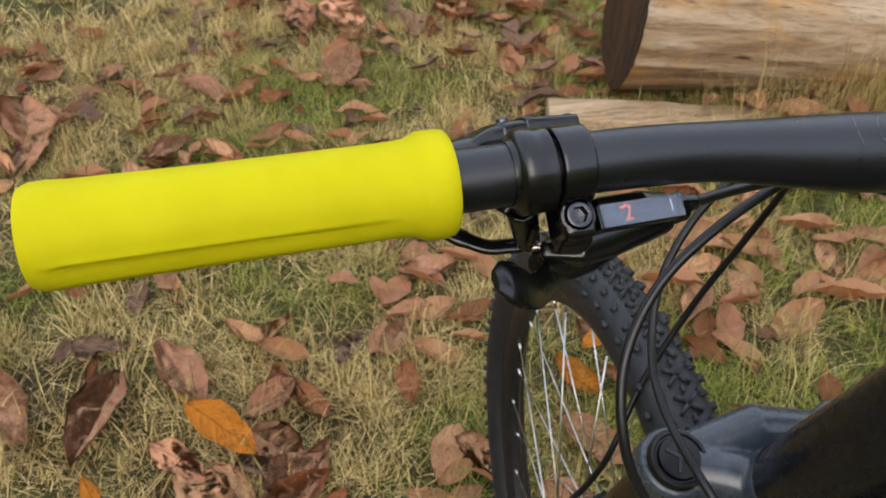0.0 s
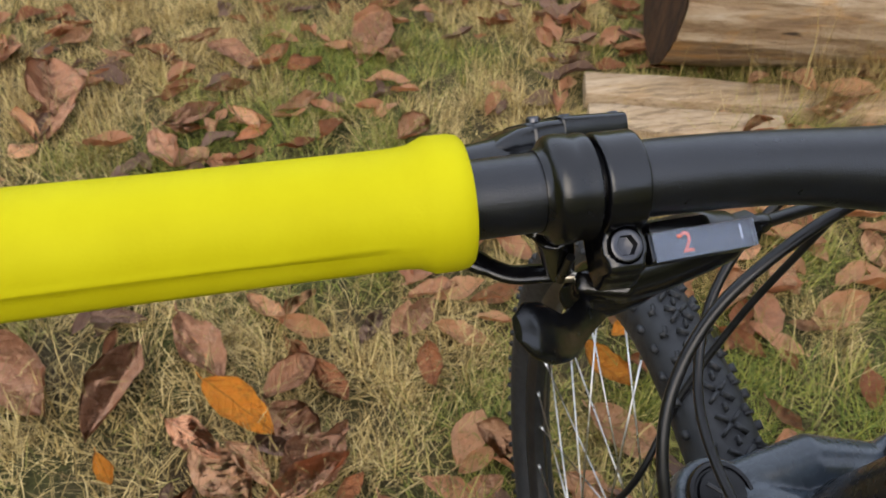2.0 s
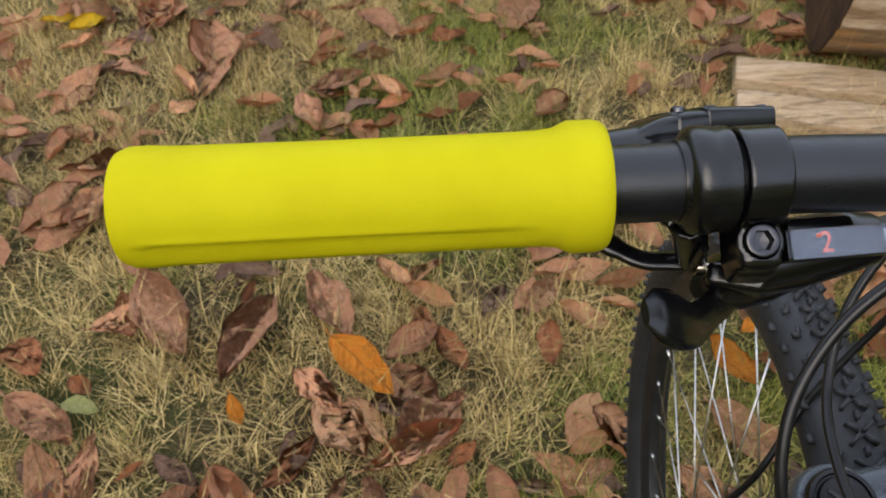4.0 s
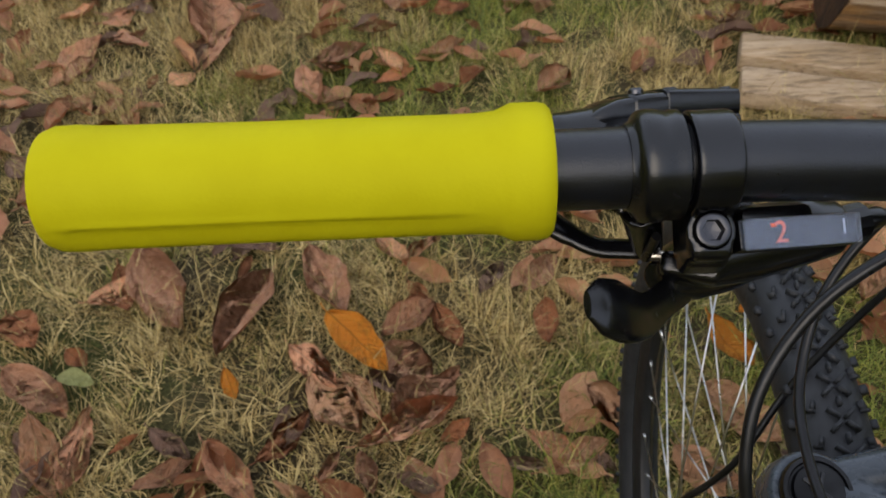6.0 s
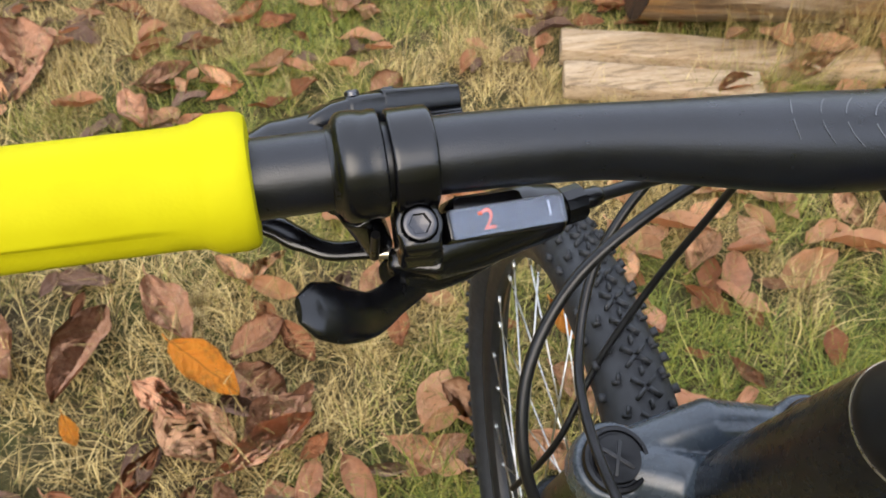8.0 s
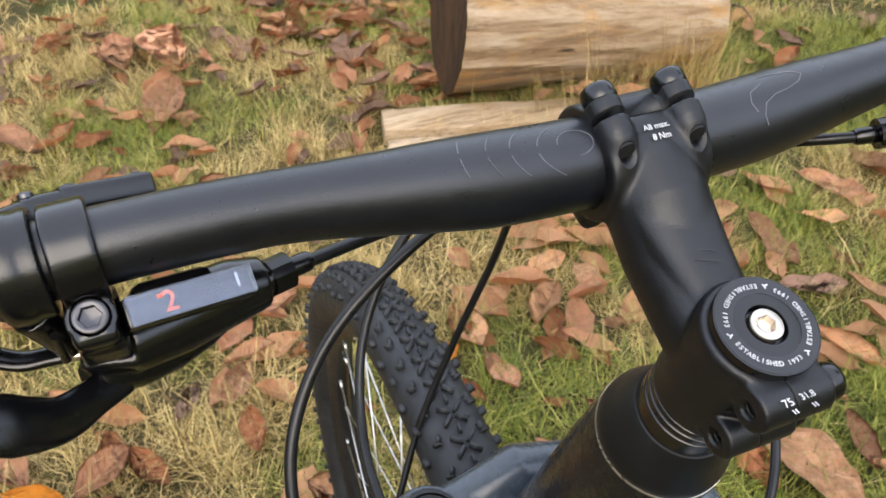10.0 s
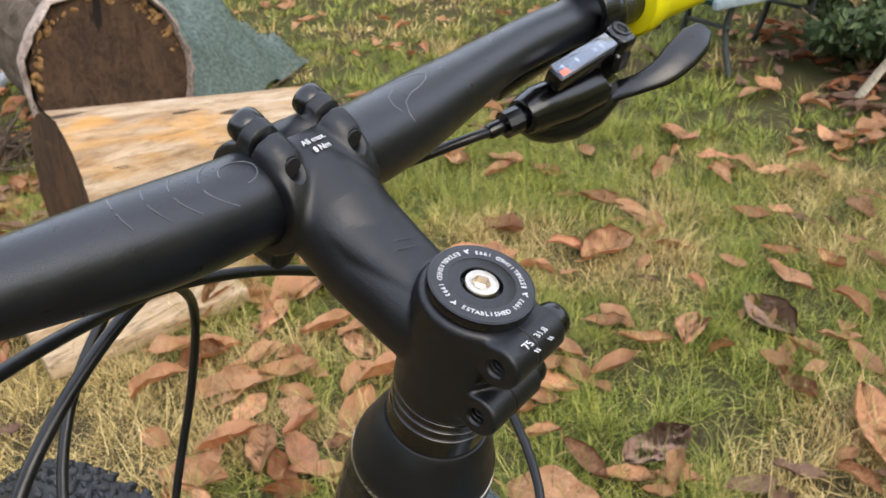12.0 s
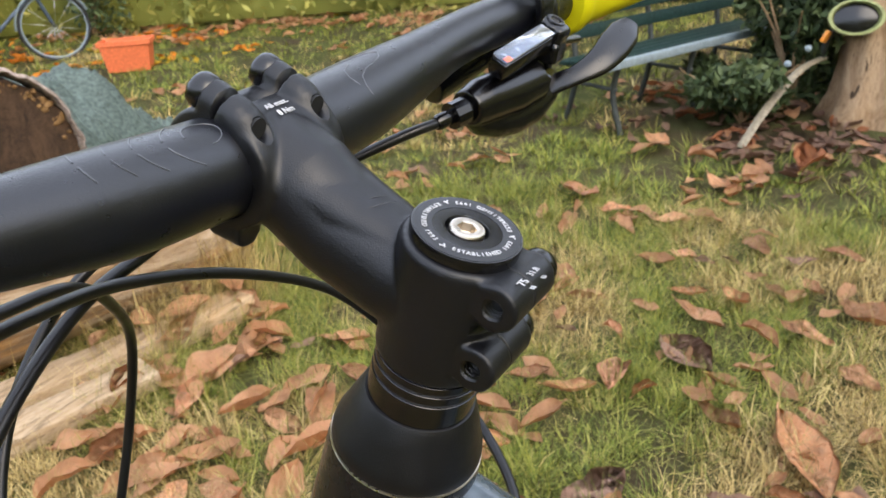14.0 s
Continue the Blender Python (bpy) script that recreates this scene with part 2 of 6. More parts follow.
bench_metal = paint("grey_painted_metal", (0.19, 0.235, 0.26), 0.45, 200, 0.1, wear=0.2)
iron_dark = paint("dark_cast_iron", (0.03, 0.035, 0.032), 0.6, 200, 0.2)


def foliage_mat(name, a, b, c):
    m = Mat(name)
    g = m.t.nodes.new("ShaderNodeNewGeometry")
    m.base(m.ramp(g.outputs["Random Per Island"], (0.0, a), (0.5, b), (1.0, c)))
    m.gloss(0.6, 0, 0.3)
    return m.m


hedge_leaf = foliage_mat("conifer_hedge_green", (0.10, 0.115, 0.022), (0.26, 0.26, 0.055), (0.42, 0.37, 0.10))
bush_leaf = foliage_mat("dark_shrub_green", (0.014, 0.026, 0.010), (0.040, 0.062, 0.020), (0.085, 0.11, 0.04))


# ---------------------------------------------------------------- mesh tools
def thing(name, label, category, base=(0, 0, 0), group="", kind=""):
    """An Empty at the thing's base, which carries its parts."""
    ob = new(name)
    ob.empty_display_size = 0.05
    ob.matrix_basis = pose(*base)
    return tagged(ob, label, category, group, kind)


def link_mesh(name, mesh, mat, parent=None, label="", smooth=True):
    ob = new(name, mesh)
    if mat:
        mesh.materials.append(mat)
    if smooth:
        mesh.polygons.foreach_set("use_smooth", [True] * len(mesh.polygons))
    if parent:
        ob.parent = parent
        if parent.type == "EMPTY":
            ob.matrix_parent_inverse = parent.matrix_basis.inverted()
    if label:
        tagged(ob, label)
    return ob


def part(name, bm, mat, parent=None, label="", smooth=True, sharp=40):
    """Links a bmesh as one mesh object under a thing or a part."""
    mesh = bpy.data.meshes.new(name)
    bmesh.ops.recalc_face_normals(bm, faces=bm.faces)
    for e in bm.edges:
        e.smooth = not (len(e.link_faces) == 2 and e.calc_face_angle(0) > radians(sharp))
    bm.to_mesh(mesh)
    bm.free()
    return link_mesh(name, mesh, mat, parent, label, smooth)


def single(name, bm, mat, label, category, group="", kind="", smooth=True):
    return tagged(part(name, bm, mat, None, "", smooth), label, category, group, kind)


def rings(bm, loops, closed=True, caps=True):
    """Skins rows of points into a surface."""
    vs = [[bm.verts.new(p) for p in loop] for loop in loops]
    n = len(vs[0])
    for a, b in zip(vs, vs[1:]):
        for i in range(n if closed else n - 1):
            j = (i + 1) % n
            bm.faces.new((a[i], a[j], b[j], b[i]))
    if caps and closed:
        bm.faces.new(vs[0][::-1])
        bm.faces.new(vs[-1])
    return bm


def lathe(profile, m=Matrix(), segs=40, bm=None, caps=True):
    """Turns (radius, height) rows round the local z."""
    bm = bm or bmesh.new()
    loops = [[m @ Vector((r * math.cos(2 * math.pi * i / segs), r * math.sin(2 * math.pi * i / segs), z)) for i in range(segs)] for r, z in profile]
    return rings(bm, loops, True, caps)


def spline(pts, n):
    """A smooth run of n points through pts (Catmull-Rom)."""
    p = [Vector(q) for q in pts]
    p = [p[0] * 2 - p[1]] + p + [p[-1] * 2 - p[-2]]
    out = []
    for k in range(n):
        s = k / (n - 1) * (len(p) - 3)
        i = min(int(s), len(p) - 4)
        u = s - i
        a, b, c, d = p[i:i + 4]
        out.append(0.5 * (2 * b + (c - a) * u + (2 * a - 5 * b + 4 * c - d) * u * u + (3 * b - a - 3 * c + d) * u ** 3))
    return out


def tube(path, radii, segs=20, bm=None, flat=1.0, up=(0, 0, 1), caps=True):
    """A round tube along points; radii: one number or one for each point; flat squeezes it along up."""
    bm = bm or bmesh.new()
    path = [Vector(p) for p in path]
    if isinstance(radii, (int, float)):
        radii = [radii] * len(path)
    loops, ref = [], Vector(up)
    for i, p in enumerate(path):
        d = (path[min(i + 1, len(path) - 1)] - path[max(i - 1, 0)]).normalized()
        side = d.cross(ref)
        if side.length < 1e-4:
            side = d.cross(Vector((1, 0.2, 0.1)))
        side.normalize()
        ref = side.cross(d)
        loops.append([p + radii[i] * (side * math.cos(a) + ref * flat * math.sin(a)) for a in (2 * math.pi * k / segs for k in range(segs))])
    return rings(bm, loops, True, caps)


def rod(a, b, r, segs=16, bm=None, r2=None):
    return tube([a, b], [r, r if r2 is None else r2], segs, bm)


def block(size, m=Matrix(), bevel=0.0, bm=None, segs=2):
    """A box with rounded edges."""
    own = bmesh.new()
    bmesh.ops.create_cube(own, size=1.0, matrix=m @ Matrix.Diagonal((*size, 1)))
    if bevel:
        bmesh.ops.bevel(own, geom=own.edges[:], offset=bevel, segments=segs, profile=0.5, affect="EDGES")
    if bm is None:
        return own
    tmp = bpy.data.meshes.new("tmp")
    own.to_mesh(tmp)
    own.free()
    bm.from_mesh(tmp)
    bpy.data.meshes.remove(tmp)
    return bm


def socket_head(r, h, key, deep, m, segs=36):
    """A round bolt head with a six-sided socket; m: its seat, z out of it."""
    def circle(rr, z):
        return [m @ Vector((rr * math.cos(2 * math.pi * k / segs), rr * math.sin(2 * math.pi * k / segs), z)) for k in range(segs)]

    def six(rr, z):
        out = []
        for k in range(segs):
            a = 2 * math.pi * k / segs
            rad = rr * math.cos(math.pi / 6) / math.cos(((a + math.pi / 3) % (math.pi / 3)) - math.pi / 6)
            out.append(m @ Vector((rad * math.cos(a), rad * math.sin(a), z)))
        return out

    return rings(bmesh.new(), [circle(r, 0), circle(r, h * 0.82), circle(r * 0.95, h * 0.96), circle(r * 0.86, h), circle(key * 1.22, h), six(key * 1.06, h * 0.97), six(key, h * 0.90), six(key, h - deep), circle(key * 0.3, h - deep * 1.12)])


def join(*bms):
    out = bms[0]
    for b in bms[1:]:
        tmp = bpy.data.meshes.new("tmp")
        b.to_mesh(tmp)
        b.free()
        out.from_mesh(tmp)
        bpy.data.meshes.remove(tmp)
    return out


def cast(name, solids, mat, parent, voxel, soften=6, cut=None, label=""):
    """Solids melted into one casting, with soft inner corners; cut: what is drilled out of it."""
    def temp(bm):
        mesh = bpy.data.meshes.new("tmp")
        bmesh.ops.recalc_face_normals(bm, faces=bm.faces)
        bm.to_mesh(mesh)
        bm.free()
        return new("tmp", mesh)

    body = temp(join(*solids))
    re = body.modifiers.new("melt", "REMESH")
    re.mode, re.voxel_size = "VOXEL", voxel
    sm = body.modifiers.new("soften", "SMOOTH")
    sm.iterations, sm.factor = soften, 0.5
    tool = None
    if cut:
        tool = temp(cut)
        bo = body.modifiers.new("drill", "BOOLEAN")
        bo.object, bo.operation, bo.solver = tool, "DIFFERENCE", "EXACT"
        bo.use_self = True
    mesh = bpy.data.meshes.new_from_object(body.evaluated_get(bpy.context.evaluated_depsgraph_get()))
    mesh.name = name
    for o in (body, tool):
        if o:
            old = o.data
            bpy.data.objects.remove(o)
            bpy.data.meshes.remove(old)
    mesh.materials.clear()
    return link_mesh(name, mesh, mat, parent, label)


def lettering(name, text, size, m, mat, parent, depth=0.00008, align="CENTER"):
    """Text as a thin printed mesh at a pose."""
    curve = bpy.data.curves.new("tmp", "FONT")
    curve.body, curve.size, curve.align_x, curve.align_y, curve.extrude = text, size, align, "CENTER", depth
    curve.resolution_u = 3
    curve.offset = size * 0.008
    ob = new("tmp", curve)
    mesh = bpy.data.meshes.new_from_object(ob.evaluated_get(bpy.context.evaluated_depsgraph_get()))
    bpy.data.objects.remove(ob)
    bpy.data.curves.remove(curve)
    mesh.transform(m)
    mesh.materials.clear()
    mesh.name = name
    return link_mesh(name, mesh, mat, parent, smooth=False)


# ---------------------------------------------------------------- the bicycle
HEAD = 19.5                                   # lean of the steering axis
CAP_Z = 1.0205
STEER = Matrix.Translation((0, 0, CAP_Z)) @ Matrix.Rotation(radians(HEAD), 4, "X")   # x right, y along the stem, z up the steerer


def st(x, v, u):
    return STEER @ Vector((x, v, u))


bike = thing("bicycle", "black mountain bicycle with yellow foam handlebar grips standing on grass", "bicycle", (0, 0.275, 0))

# -- handlebar
BAR = [(-0.3565, 0.0650, 1.0500), (-0.30, 0.0675, 1.0497), (-0.21, 0.0715, 1.0498), (-0.165, 0.0737, 1.0501), (-0.125, 0.0760, 1.0477), (-0.085, 0.0765, 1.0427),
       (-0.045, 0.0760, 1.0385), (0, 0.0762, 1.0368)]
BAR = BAR + [(-x, y, z) for x, y, z in BAR[-2::-1]]

BAR_LINE = spline(BAR, 241)


def bar_at(x):
    for p, q in zip(BAR_LINE, BAR_LINE[1:]):
        if p.x <= x <= q.x:
            return p.lerp(q, (x - p.x) / (q.x - p.x))
    return BAR_LINE[0 if x < 0 else -1]


def bar_r(x):
    a = abs(x)
    k = min(1, max(0, (a - 0.045) / 0.085))
    k = k * k * (3 - 2 * k)
    return 0.0159 + (0.0111 - 0.0159) * k


bar_path = spline(BAR, 121)
part("handlebar", tube(bar_path, [bar_r(p.x) for p in bar_path], 48), bar_black, bike, "satin black riser handlebar")


def bar_frame(x):
    """A frame on the bar: x along it, y up, z towards the rider."""
    p, q = bar_at(x - 0.004), bar_at(x + 0.004)
    along = (p - q).normalized()
    back = Vector((0, -1, 0))
    up = along.cross(back).normalized()
    back = up.cross(along)
    m = Matrix((along, up, back)).transposed().to_4x4()
    return Matrix.Translation(bar_at(x)) @ m


# -- grips
def grip(side):
    xs = [0.2218, 0.2222, 0.2232, 0.2255, 0.2322, 0.2342, 0.2366, 0.2412, 0.2480, 0.3000, 0.3420, 0.3486, 0.3535, 0.3563, 0.3579, 0.3584]
    rs = [0.0115, 0.0172, 0.0182, 0.0187, 0.0187, 0.0178, 0.0168, 0.0164, 0.0163, 0.0164, 0.0168, 0.0172, 0.0170, 0.0158, 0.0130, 0.0060]
    bm = bmesh.new()
    loops, n = [], 144
    for k, (x, r) in enumerate(zip(xs, rs)):
        m = bar_frame(-x)
        row = []
        for i in range(n):
            a = 2 * math.pi * i / n
            # flat palm rest with a shallow step on the rider's lower side
            dent = 0.0
            if 0.248 < x < 0.343:
                d = math.degrees(math.atan2(math.sin(a), math.cos(a)))
                dent = -0.0019 * min(1, max(0, (1 - d) / 4)) * min(1, max(0, (d + 32) / 20)) + 0.0005 * math.exp(-((d - 4) / 4) ** 2)
            rr = r + dent
            row.append(m @ Vector((0, rr * math.sin(a), rr * math.cos(a))))
        loops.append(row)
    rings(bm, loops)
    if side > 0:
        bm.transform(Matrix.Diagonal((-1, 1, 1, 1)))
        bmesh.ops.reverse_faces(bm, faces=bm.faces)
    return part("grip", bm, yellow_foam, bike, "bright yellow foam grip with a collar")


grip(-1)
grip(1)

# -- stem, in the steerer's frame
_b = STEER.inverted() @ Vector((0, 0.0762, 1.0368))
VB, UB = _b.y, _b.z                           # the bar's axis there
turn_x = Matrix.Rotation(radians(90), 4, "Y")


def along_x(v, u):
    return STEER @ Matrix.Translation((0, v, u)) @ turn_x


def rod_st(a, b, r, segs=28, r2=None):
    return rod(st(*a), st(*b), r, segs, None, r2)


stem_solids = [
    lathe([(0.0178, -0.0445), (0.0186, -0.043), (0.0186, -0.004), (0.0176, -0.0022)], STEER, 48),
    tube([st(0, 0.004, -0.0235), st(0, 0.02, -0.0225), st(0, 0.040, -0.0198), st(0, 0.056, UB - 0.0028), st(0, 0.072, UB)], [0.0172, 0.0170, 0.0172, 0.0179, 0.0183], 40),
    lathe([(0.0175, -0.0195), (0.0186, -0.0185), (0.0186, 0.0185), (0.0175, 0.0195)], along_x(VB - 0.0030, UB), 48),
]
for sx in (-0.0136, 0.0136):
    stem_solids.append(tube([st(sx, 0.0728, 0.0068), st(sx, VB + 0.001, 0.0080)], [0.0063, 0.0064], 28))
    stem_solids.append(tube([st(sx * 0.90, 0.0570, -0.0100), st(sx * 0.97, 0.0630, -0.0045), st(sx, 0.0678, 0.0016), st(sx, 0.0725, 0.0064), st(sx, VB, 0.0078)], [0.0064, 0.0066, 0.0066, 0.0064, 0.0064], 28))
    stem_solids.append(rod_st((sx, 0.0655, UB - 0.0190), (sx, VB + 0.001, UB - 0.0200), 0.0058))
deck = []
for v, hw, top in ((0.006, 0.0100, -0.0066), (0.020, 0.0118, -0.0050), (0.032, 0.0135, -0.0032), (0.044, 0.0152, -0.0008), (0.054, 0.0166, 0.0018), (0.063, 0.0178, 0.0046), (0.070, 0.0186, 0.0066), (VB + 0.001, 0.0190, 0.0076)):
    row = []
    for k in range(48):
        a = 2 * math.pi * k / 48
        c, s = math.cos(a), math.sin(a)
        row.append(st(hw * math.copysign(abs(c) ** 0.8, c), v, (top - 0.022) / 2 + (top + 0.022) / 2 * math.copysign(abs(s) ** 0.8, s)))
    deck.append(row)
stem_solids.append(rings(bmesh.new(), deck))
for u, v in ((-0.0092, -0.0190), (-0.0322, -0.0185)):
    stem_solids.append(rod_st((-0.0138, v, u), (0.0120, v, u), 0.0074))
    stem_solids.append(block((0.024, 0.018, 0.014), STEER @ Matrix.Translation((-0.001, v + 0.009, u)), 0.002))
stem_cut = [lathe([(0.0160, -0.05), (0.0160, 0.05)], along_x(VB, UB), 48), block((0.06, 0.05, 0.07), STEER @ Matrix.Translation((0, VB + 0.0262, UB)))]
for sx in (-0.0136, 0.0136):
    stem_cut.append(rod_st((sx, 0.0540, 0.0082), (sx, 0.0800, 0.0062), 0.0033))
for u, v in ((-0.0092, -0.0190), (-0.0322, -0.0185)):
    stem_cut.append(rod_st((-0.03, v, u), (-0.007, v, u), 0.0033))
stem_cut.append(block((0.0008, 0.017, 0.06), STEER @ Matrix.Translation((-0.0022, -0.0235, -0.022))))
stem_cut.append(block((0.06, 0.03, 0.0035), STEER @ Matrix.Translation((0, -0.0290, -0.0206))))
stem = cast("stem", stem_solids, stem_black, bike, 0.0007, 10, join(*stem_cut), "satin black cast stem")

face_solids = [lathe([(0.0175, -0.0195), (0.0186, -0.0185), (0.0186, 0.0185), (0.0175, 0.0195)], along_x(VB + 0.002, UB), 48)]
face_cut = [lathe([(0.0160, -0.05), (0.0160, 0.05)], along_x(VB, UB), 48), block((0.06, 0.05, 0.09), STEER @ Matrix.Translation((0, VB - 0.0225, UB)))]
for sx in (-0.0136, 0.0136):
    for u0, u1, r in ((0.0080, 0.0096, 0.0061), (UB - 0.0185, UB - 0.0190, 0.0050)):
        face_solids.append(rod_st((sx, VB + 0.0005, u0), (sx, VB + 0.0085, u1), r))
face_cut.append(block((0.0165, 0.02, 0.014), STEER @ Matrix.Translation((0, VB + 0.012, UB + 0.0238))))
cast("faceplate", face_solids, stem_black, bike, 0.0008, 4, join(*face_cut), "stem faceplate")
bolt_profile = [(0.0056, 0.0), (0.0060, 0.0006), (0.0060, 0.0042), (0.0055, 0.0056), (0.0042, 0.0064), (0.0030, 0.0066), (0.0030, 0.0030)]
for sx in (-0.0136, 0.0136):
    for u0, u1, du in ((0.0096, 0.0110, 1), (UB - 0.0210, UB - 0.0217, -1)):
        a, b = st(sx, VB + 0.0080, u0), st(sx, VB + 0.0160, u1)
        m = Matrix.Translation(a) @ (b - a).to_track_quat("Z", "Y").to_matrix().to_4x4()
        part("stem_bolt", lathe(bolt_profile, m, 28), clamp_black, bike, "black socket-head bolt")
for u, v in ((-0.0092, -0.0190), (-0.0322, -0.0185)):
    a = st(0.0118, v, u)
    m = Matrix.Translation(a) @ (st(0.02, v, u) - a).to_track_quat("Z", "Y").to_matrix().to_4x4()
    part("pinch_bolt", lathe(bolt_profile, m, 28), clamp_black, bike, "black socket-head bolt")
    for d in range(3):
        k = -0.0128 + d * 0.0016
        part("thread", lathe([(0.0034, 0), (0.0027, 0.0003), (0.0027, 0.0006), (0.0034, 0.0009)], Matrix.Translation(st(k, v, u)) @ (STEER.to_3x3().to_4x4()) @ turn_x, 24, caps=False), dark_steel, stem)

# black plugs that put the shade inside the bolt holes into colour
for sx in (-0.0136, 0.0136):
    part("bolt_hole", rod_st((sx, 0.0665, 0.00724), (sx, 0.0780, 0.0064), 0.0032), hole_shade_black, stem)

# -- top cap with its bolt and ring of print
cap = part("top_cap", lathe([(0.0150, -0.0030), (0.0164, -0.0022), (0.0166, 0.0006), (0.0163, 0.0015), (0.0160, 0.0016), (0.0066, 0.0016), (0.0063, 0.0012), (0.0061, -0.0016), (0.0001, -0.0018)], STEER, 96), clamp_black, bike, "round black top cap with white lettering")
part("cap_ring", lathe([(0.0158, 0.0014), (0.0158, 0.00172), (0.0104, 0.00172), (0.0104, 0.0014)], STEER, 96, caps=False), cap_grey, cap)
part("cap_bolt", socket_head(0.0053, 0.0036, 0.0029, 0.0030, STEER @ Matrix.Translation((0, 0, -0.0016))), steel, cap, "bright steel socket bolt", True, 25)


def ring_text(text, radius, middle, size):
    """Print round the cap, letter by letter, read from outside the circle's foot."""
    step = size * 0.64 / radius
    for i, ch in enumerate(text):
        if ch == " ":
            continue
        a = middle + (i - (len(text) - 1) / 2) * step
        m = STEER @ Matrix.Rotation(a, 4, "Z") @ Matrix.Translation((0, -radius, 0.00185)) 
        lettering("letter", ch, size, m, print_white, cap)


for k in range(3):
    ring_text("ESTABLISHED 1993", 0.0128, radians(-31 + 120 * k), 0.00215)
    a = radians(-31 + 60 + 120 * k)
    m = STEER @ Matrix.Rotation(a, 4, "Z") @ Matrix.Translation((0, -0.0130, 0.00185))
    part("emblem", join(block((0.0004, 0.0017, 0.0002), m @ pose(0.0003, 0, 0, 0, 0, 35)), block((0.0012, 0.0004, 0.0002), m @ pose(-0.0003, -0.0006, 0, 0, 0, 35))), print_white, cap, smooth=False)


def on_top(x, v, u, turn=0, tip=0):
    """A pose for print on the stem, read from behind."""
    return STEER @ Matrix.Translation((x, v, u)) @ Matrix.Rotation(radians(tip), 4, "X") @ Matrix.Rotation(radians(turn), 4, "Z")


lettering("torque_text", "All max.", 0.0030, on_top(0.0002, 0.0722, 0.0091, 0, 7), print_white, stem)
lettering("torque_text", "8 Nm", 0.0030, on_top(0.0006, 0.0684, 0.0084, 0, 18), print_white, stem)
lettering("size_text", "75", 0.0036, on_top(-0.0062, -0.0225, -0.0014, 0, -14), print_white, stem)
lettering("size_text", "31.8", 0.0030, on_top(0.0008, -0.0222, -0.0014, 0, -14), print_white, stem)
for x in (-0.0056, -0.0046, 0.0014, 0.0024):
    part("print_bar", block((0.0005, 0.0015, 0.00016), on_top(x, -0.0252, -0.0021, 0, -20)), print_white, stem, smooth=False)

# -- spacers, headset cover, head tube
for u0, u1, r in ((-0.0482, -0.0448, 0.0176), (-0.0524, -0.0486, 0.0177), (-0.0628, -0.0528, 0.0178)):
    part("spacer", lathe([(r - 0.0007, u0), (r, u0 + 0.0005), (r, u1 - 0.0005), (r - 0.0007, u1)], STEER, 64), clamp_black, bike, "black headset spacer")
    # the highlight along each spacer's edge, drawn as a thin grey ring
    part("spacer_edge", lathe([(r - 0.0006, u1), (r - 0.0001, u1 + 0.0002), (r - 0.0006, u1 + 0.0004)], STEER, 64, caps=False), cap_grey, bike)
part("headset_cover", lathe([(0.0165, -0.0622), (0.0184, -0.0626), (0.0194, -0.0642), (0.0222, -0.0715), (0.0246, -0.0785), (0.0255, -0.0806), (0.0259, -0.0830), (0.0259, -0.0846), (0.0245, -0.0850)], STEER, 72), stem_black, bike, "black conical headset cover")
part("seal_ring", lathe([(0.0250, -0.0856), (0.0262, -0.0857), (0.0264, -0.0854), (0.0262, -0.0850), (0.0250, -0.0850)], STEER, 72), steel, bike, "thin bright ring under the headset cover")
part("head_tube", lathe([(0.0245, -0.0856), (0.0263, -0.0860), (0.0267, -0.0890), (0.0280, -0.130), (0.0290, -0.19), (0.0300, -0.235), (0.0296, -0.238), (0.0250, -0.2385)], STEER, 72), frame_black, bike, "gloss black tapered head tube")


def oval_tube(pts, w, h, segs=32):
    return tube(pts, w, segs, None, h)


part("top_tube", oval_tube(spline([st(0, 0.006, -0.106), st(0, -0.050, -0.110), (0, -0.26, 0.80), (0, -0.52, 0.70)], 16), [0.023, 0.022, *[0.0195] * 14], 0.9), frame_blue, bike, "slate-blue top tube")
part("down_tube", oval_tube(spline([st(0, 0.004, -0.190), st(0, -0.06, -0.235), (0, -0.22, 0.50), (0, -0.43, 0.30)], 16), [0.029, 0.028, *[0.027] * 14], 1.0), frame_black, bike, "gloss black down tube")
part("seat_tube", rod((0, -0.54, 0.74), (0, -0.43, 0.29), 0.0165, 28), frame_black, bike)

# -- fork
LEG_X, LEG_V = 0.0600, 0.0330
CROWN_U = -0.262
crown_solids = [lathe([(0.026, CROWN_U - 0.018), (0.029, CROWN_U - 0.012), (0.029, CROWN_U + 0.016), (0.0275, CROWN_U + 0.020)], STEER, 40)]
for s in (-1, 1):
    crown_solids.append(lathe([(0.0215, CROWN_U - 0.030), (0.0235, CROWN_U - 0.024), (0.0235, CROWN_U - 0.002), (0.0215, CROWN_U + 0.002)], STEER @ Matrix.Translation((s * LEG_X, LEG_V, 0)), 36))
    crown_solids.append(tube([st(0, 0.004, CROWN_U - 0.004), st(s * LEG_X * 0.5, 0.020, CROWN_U - 0.006), st(s * LEG_X, LEG_V, CROWN_U - 0.012)], [0.021, 0.0185, 0.018], 28))
crown_solids.append(tube([st(-0.045, 0.040, CROWN_U - 0.010), st(0, 0.046, CROWN_U - 0.002), st(0.045, 0.040, CROWN_U - 0.010)], [0.013, 0.016, 0.013], 24))
fork = cast("fork_crown", crown_solids, shaded_crown_slate, bike, 0.0016, 6, None, "slate-blue suspension fork crown")
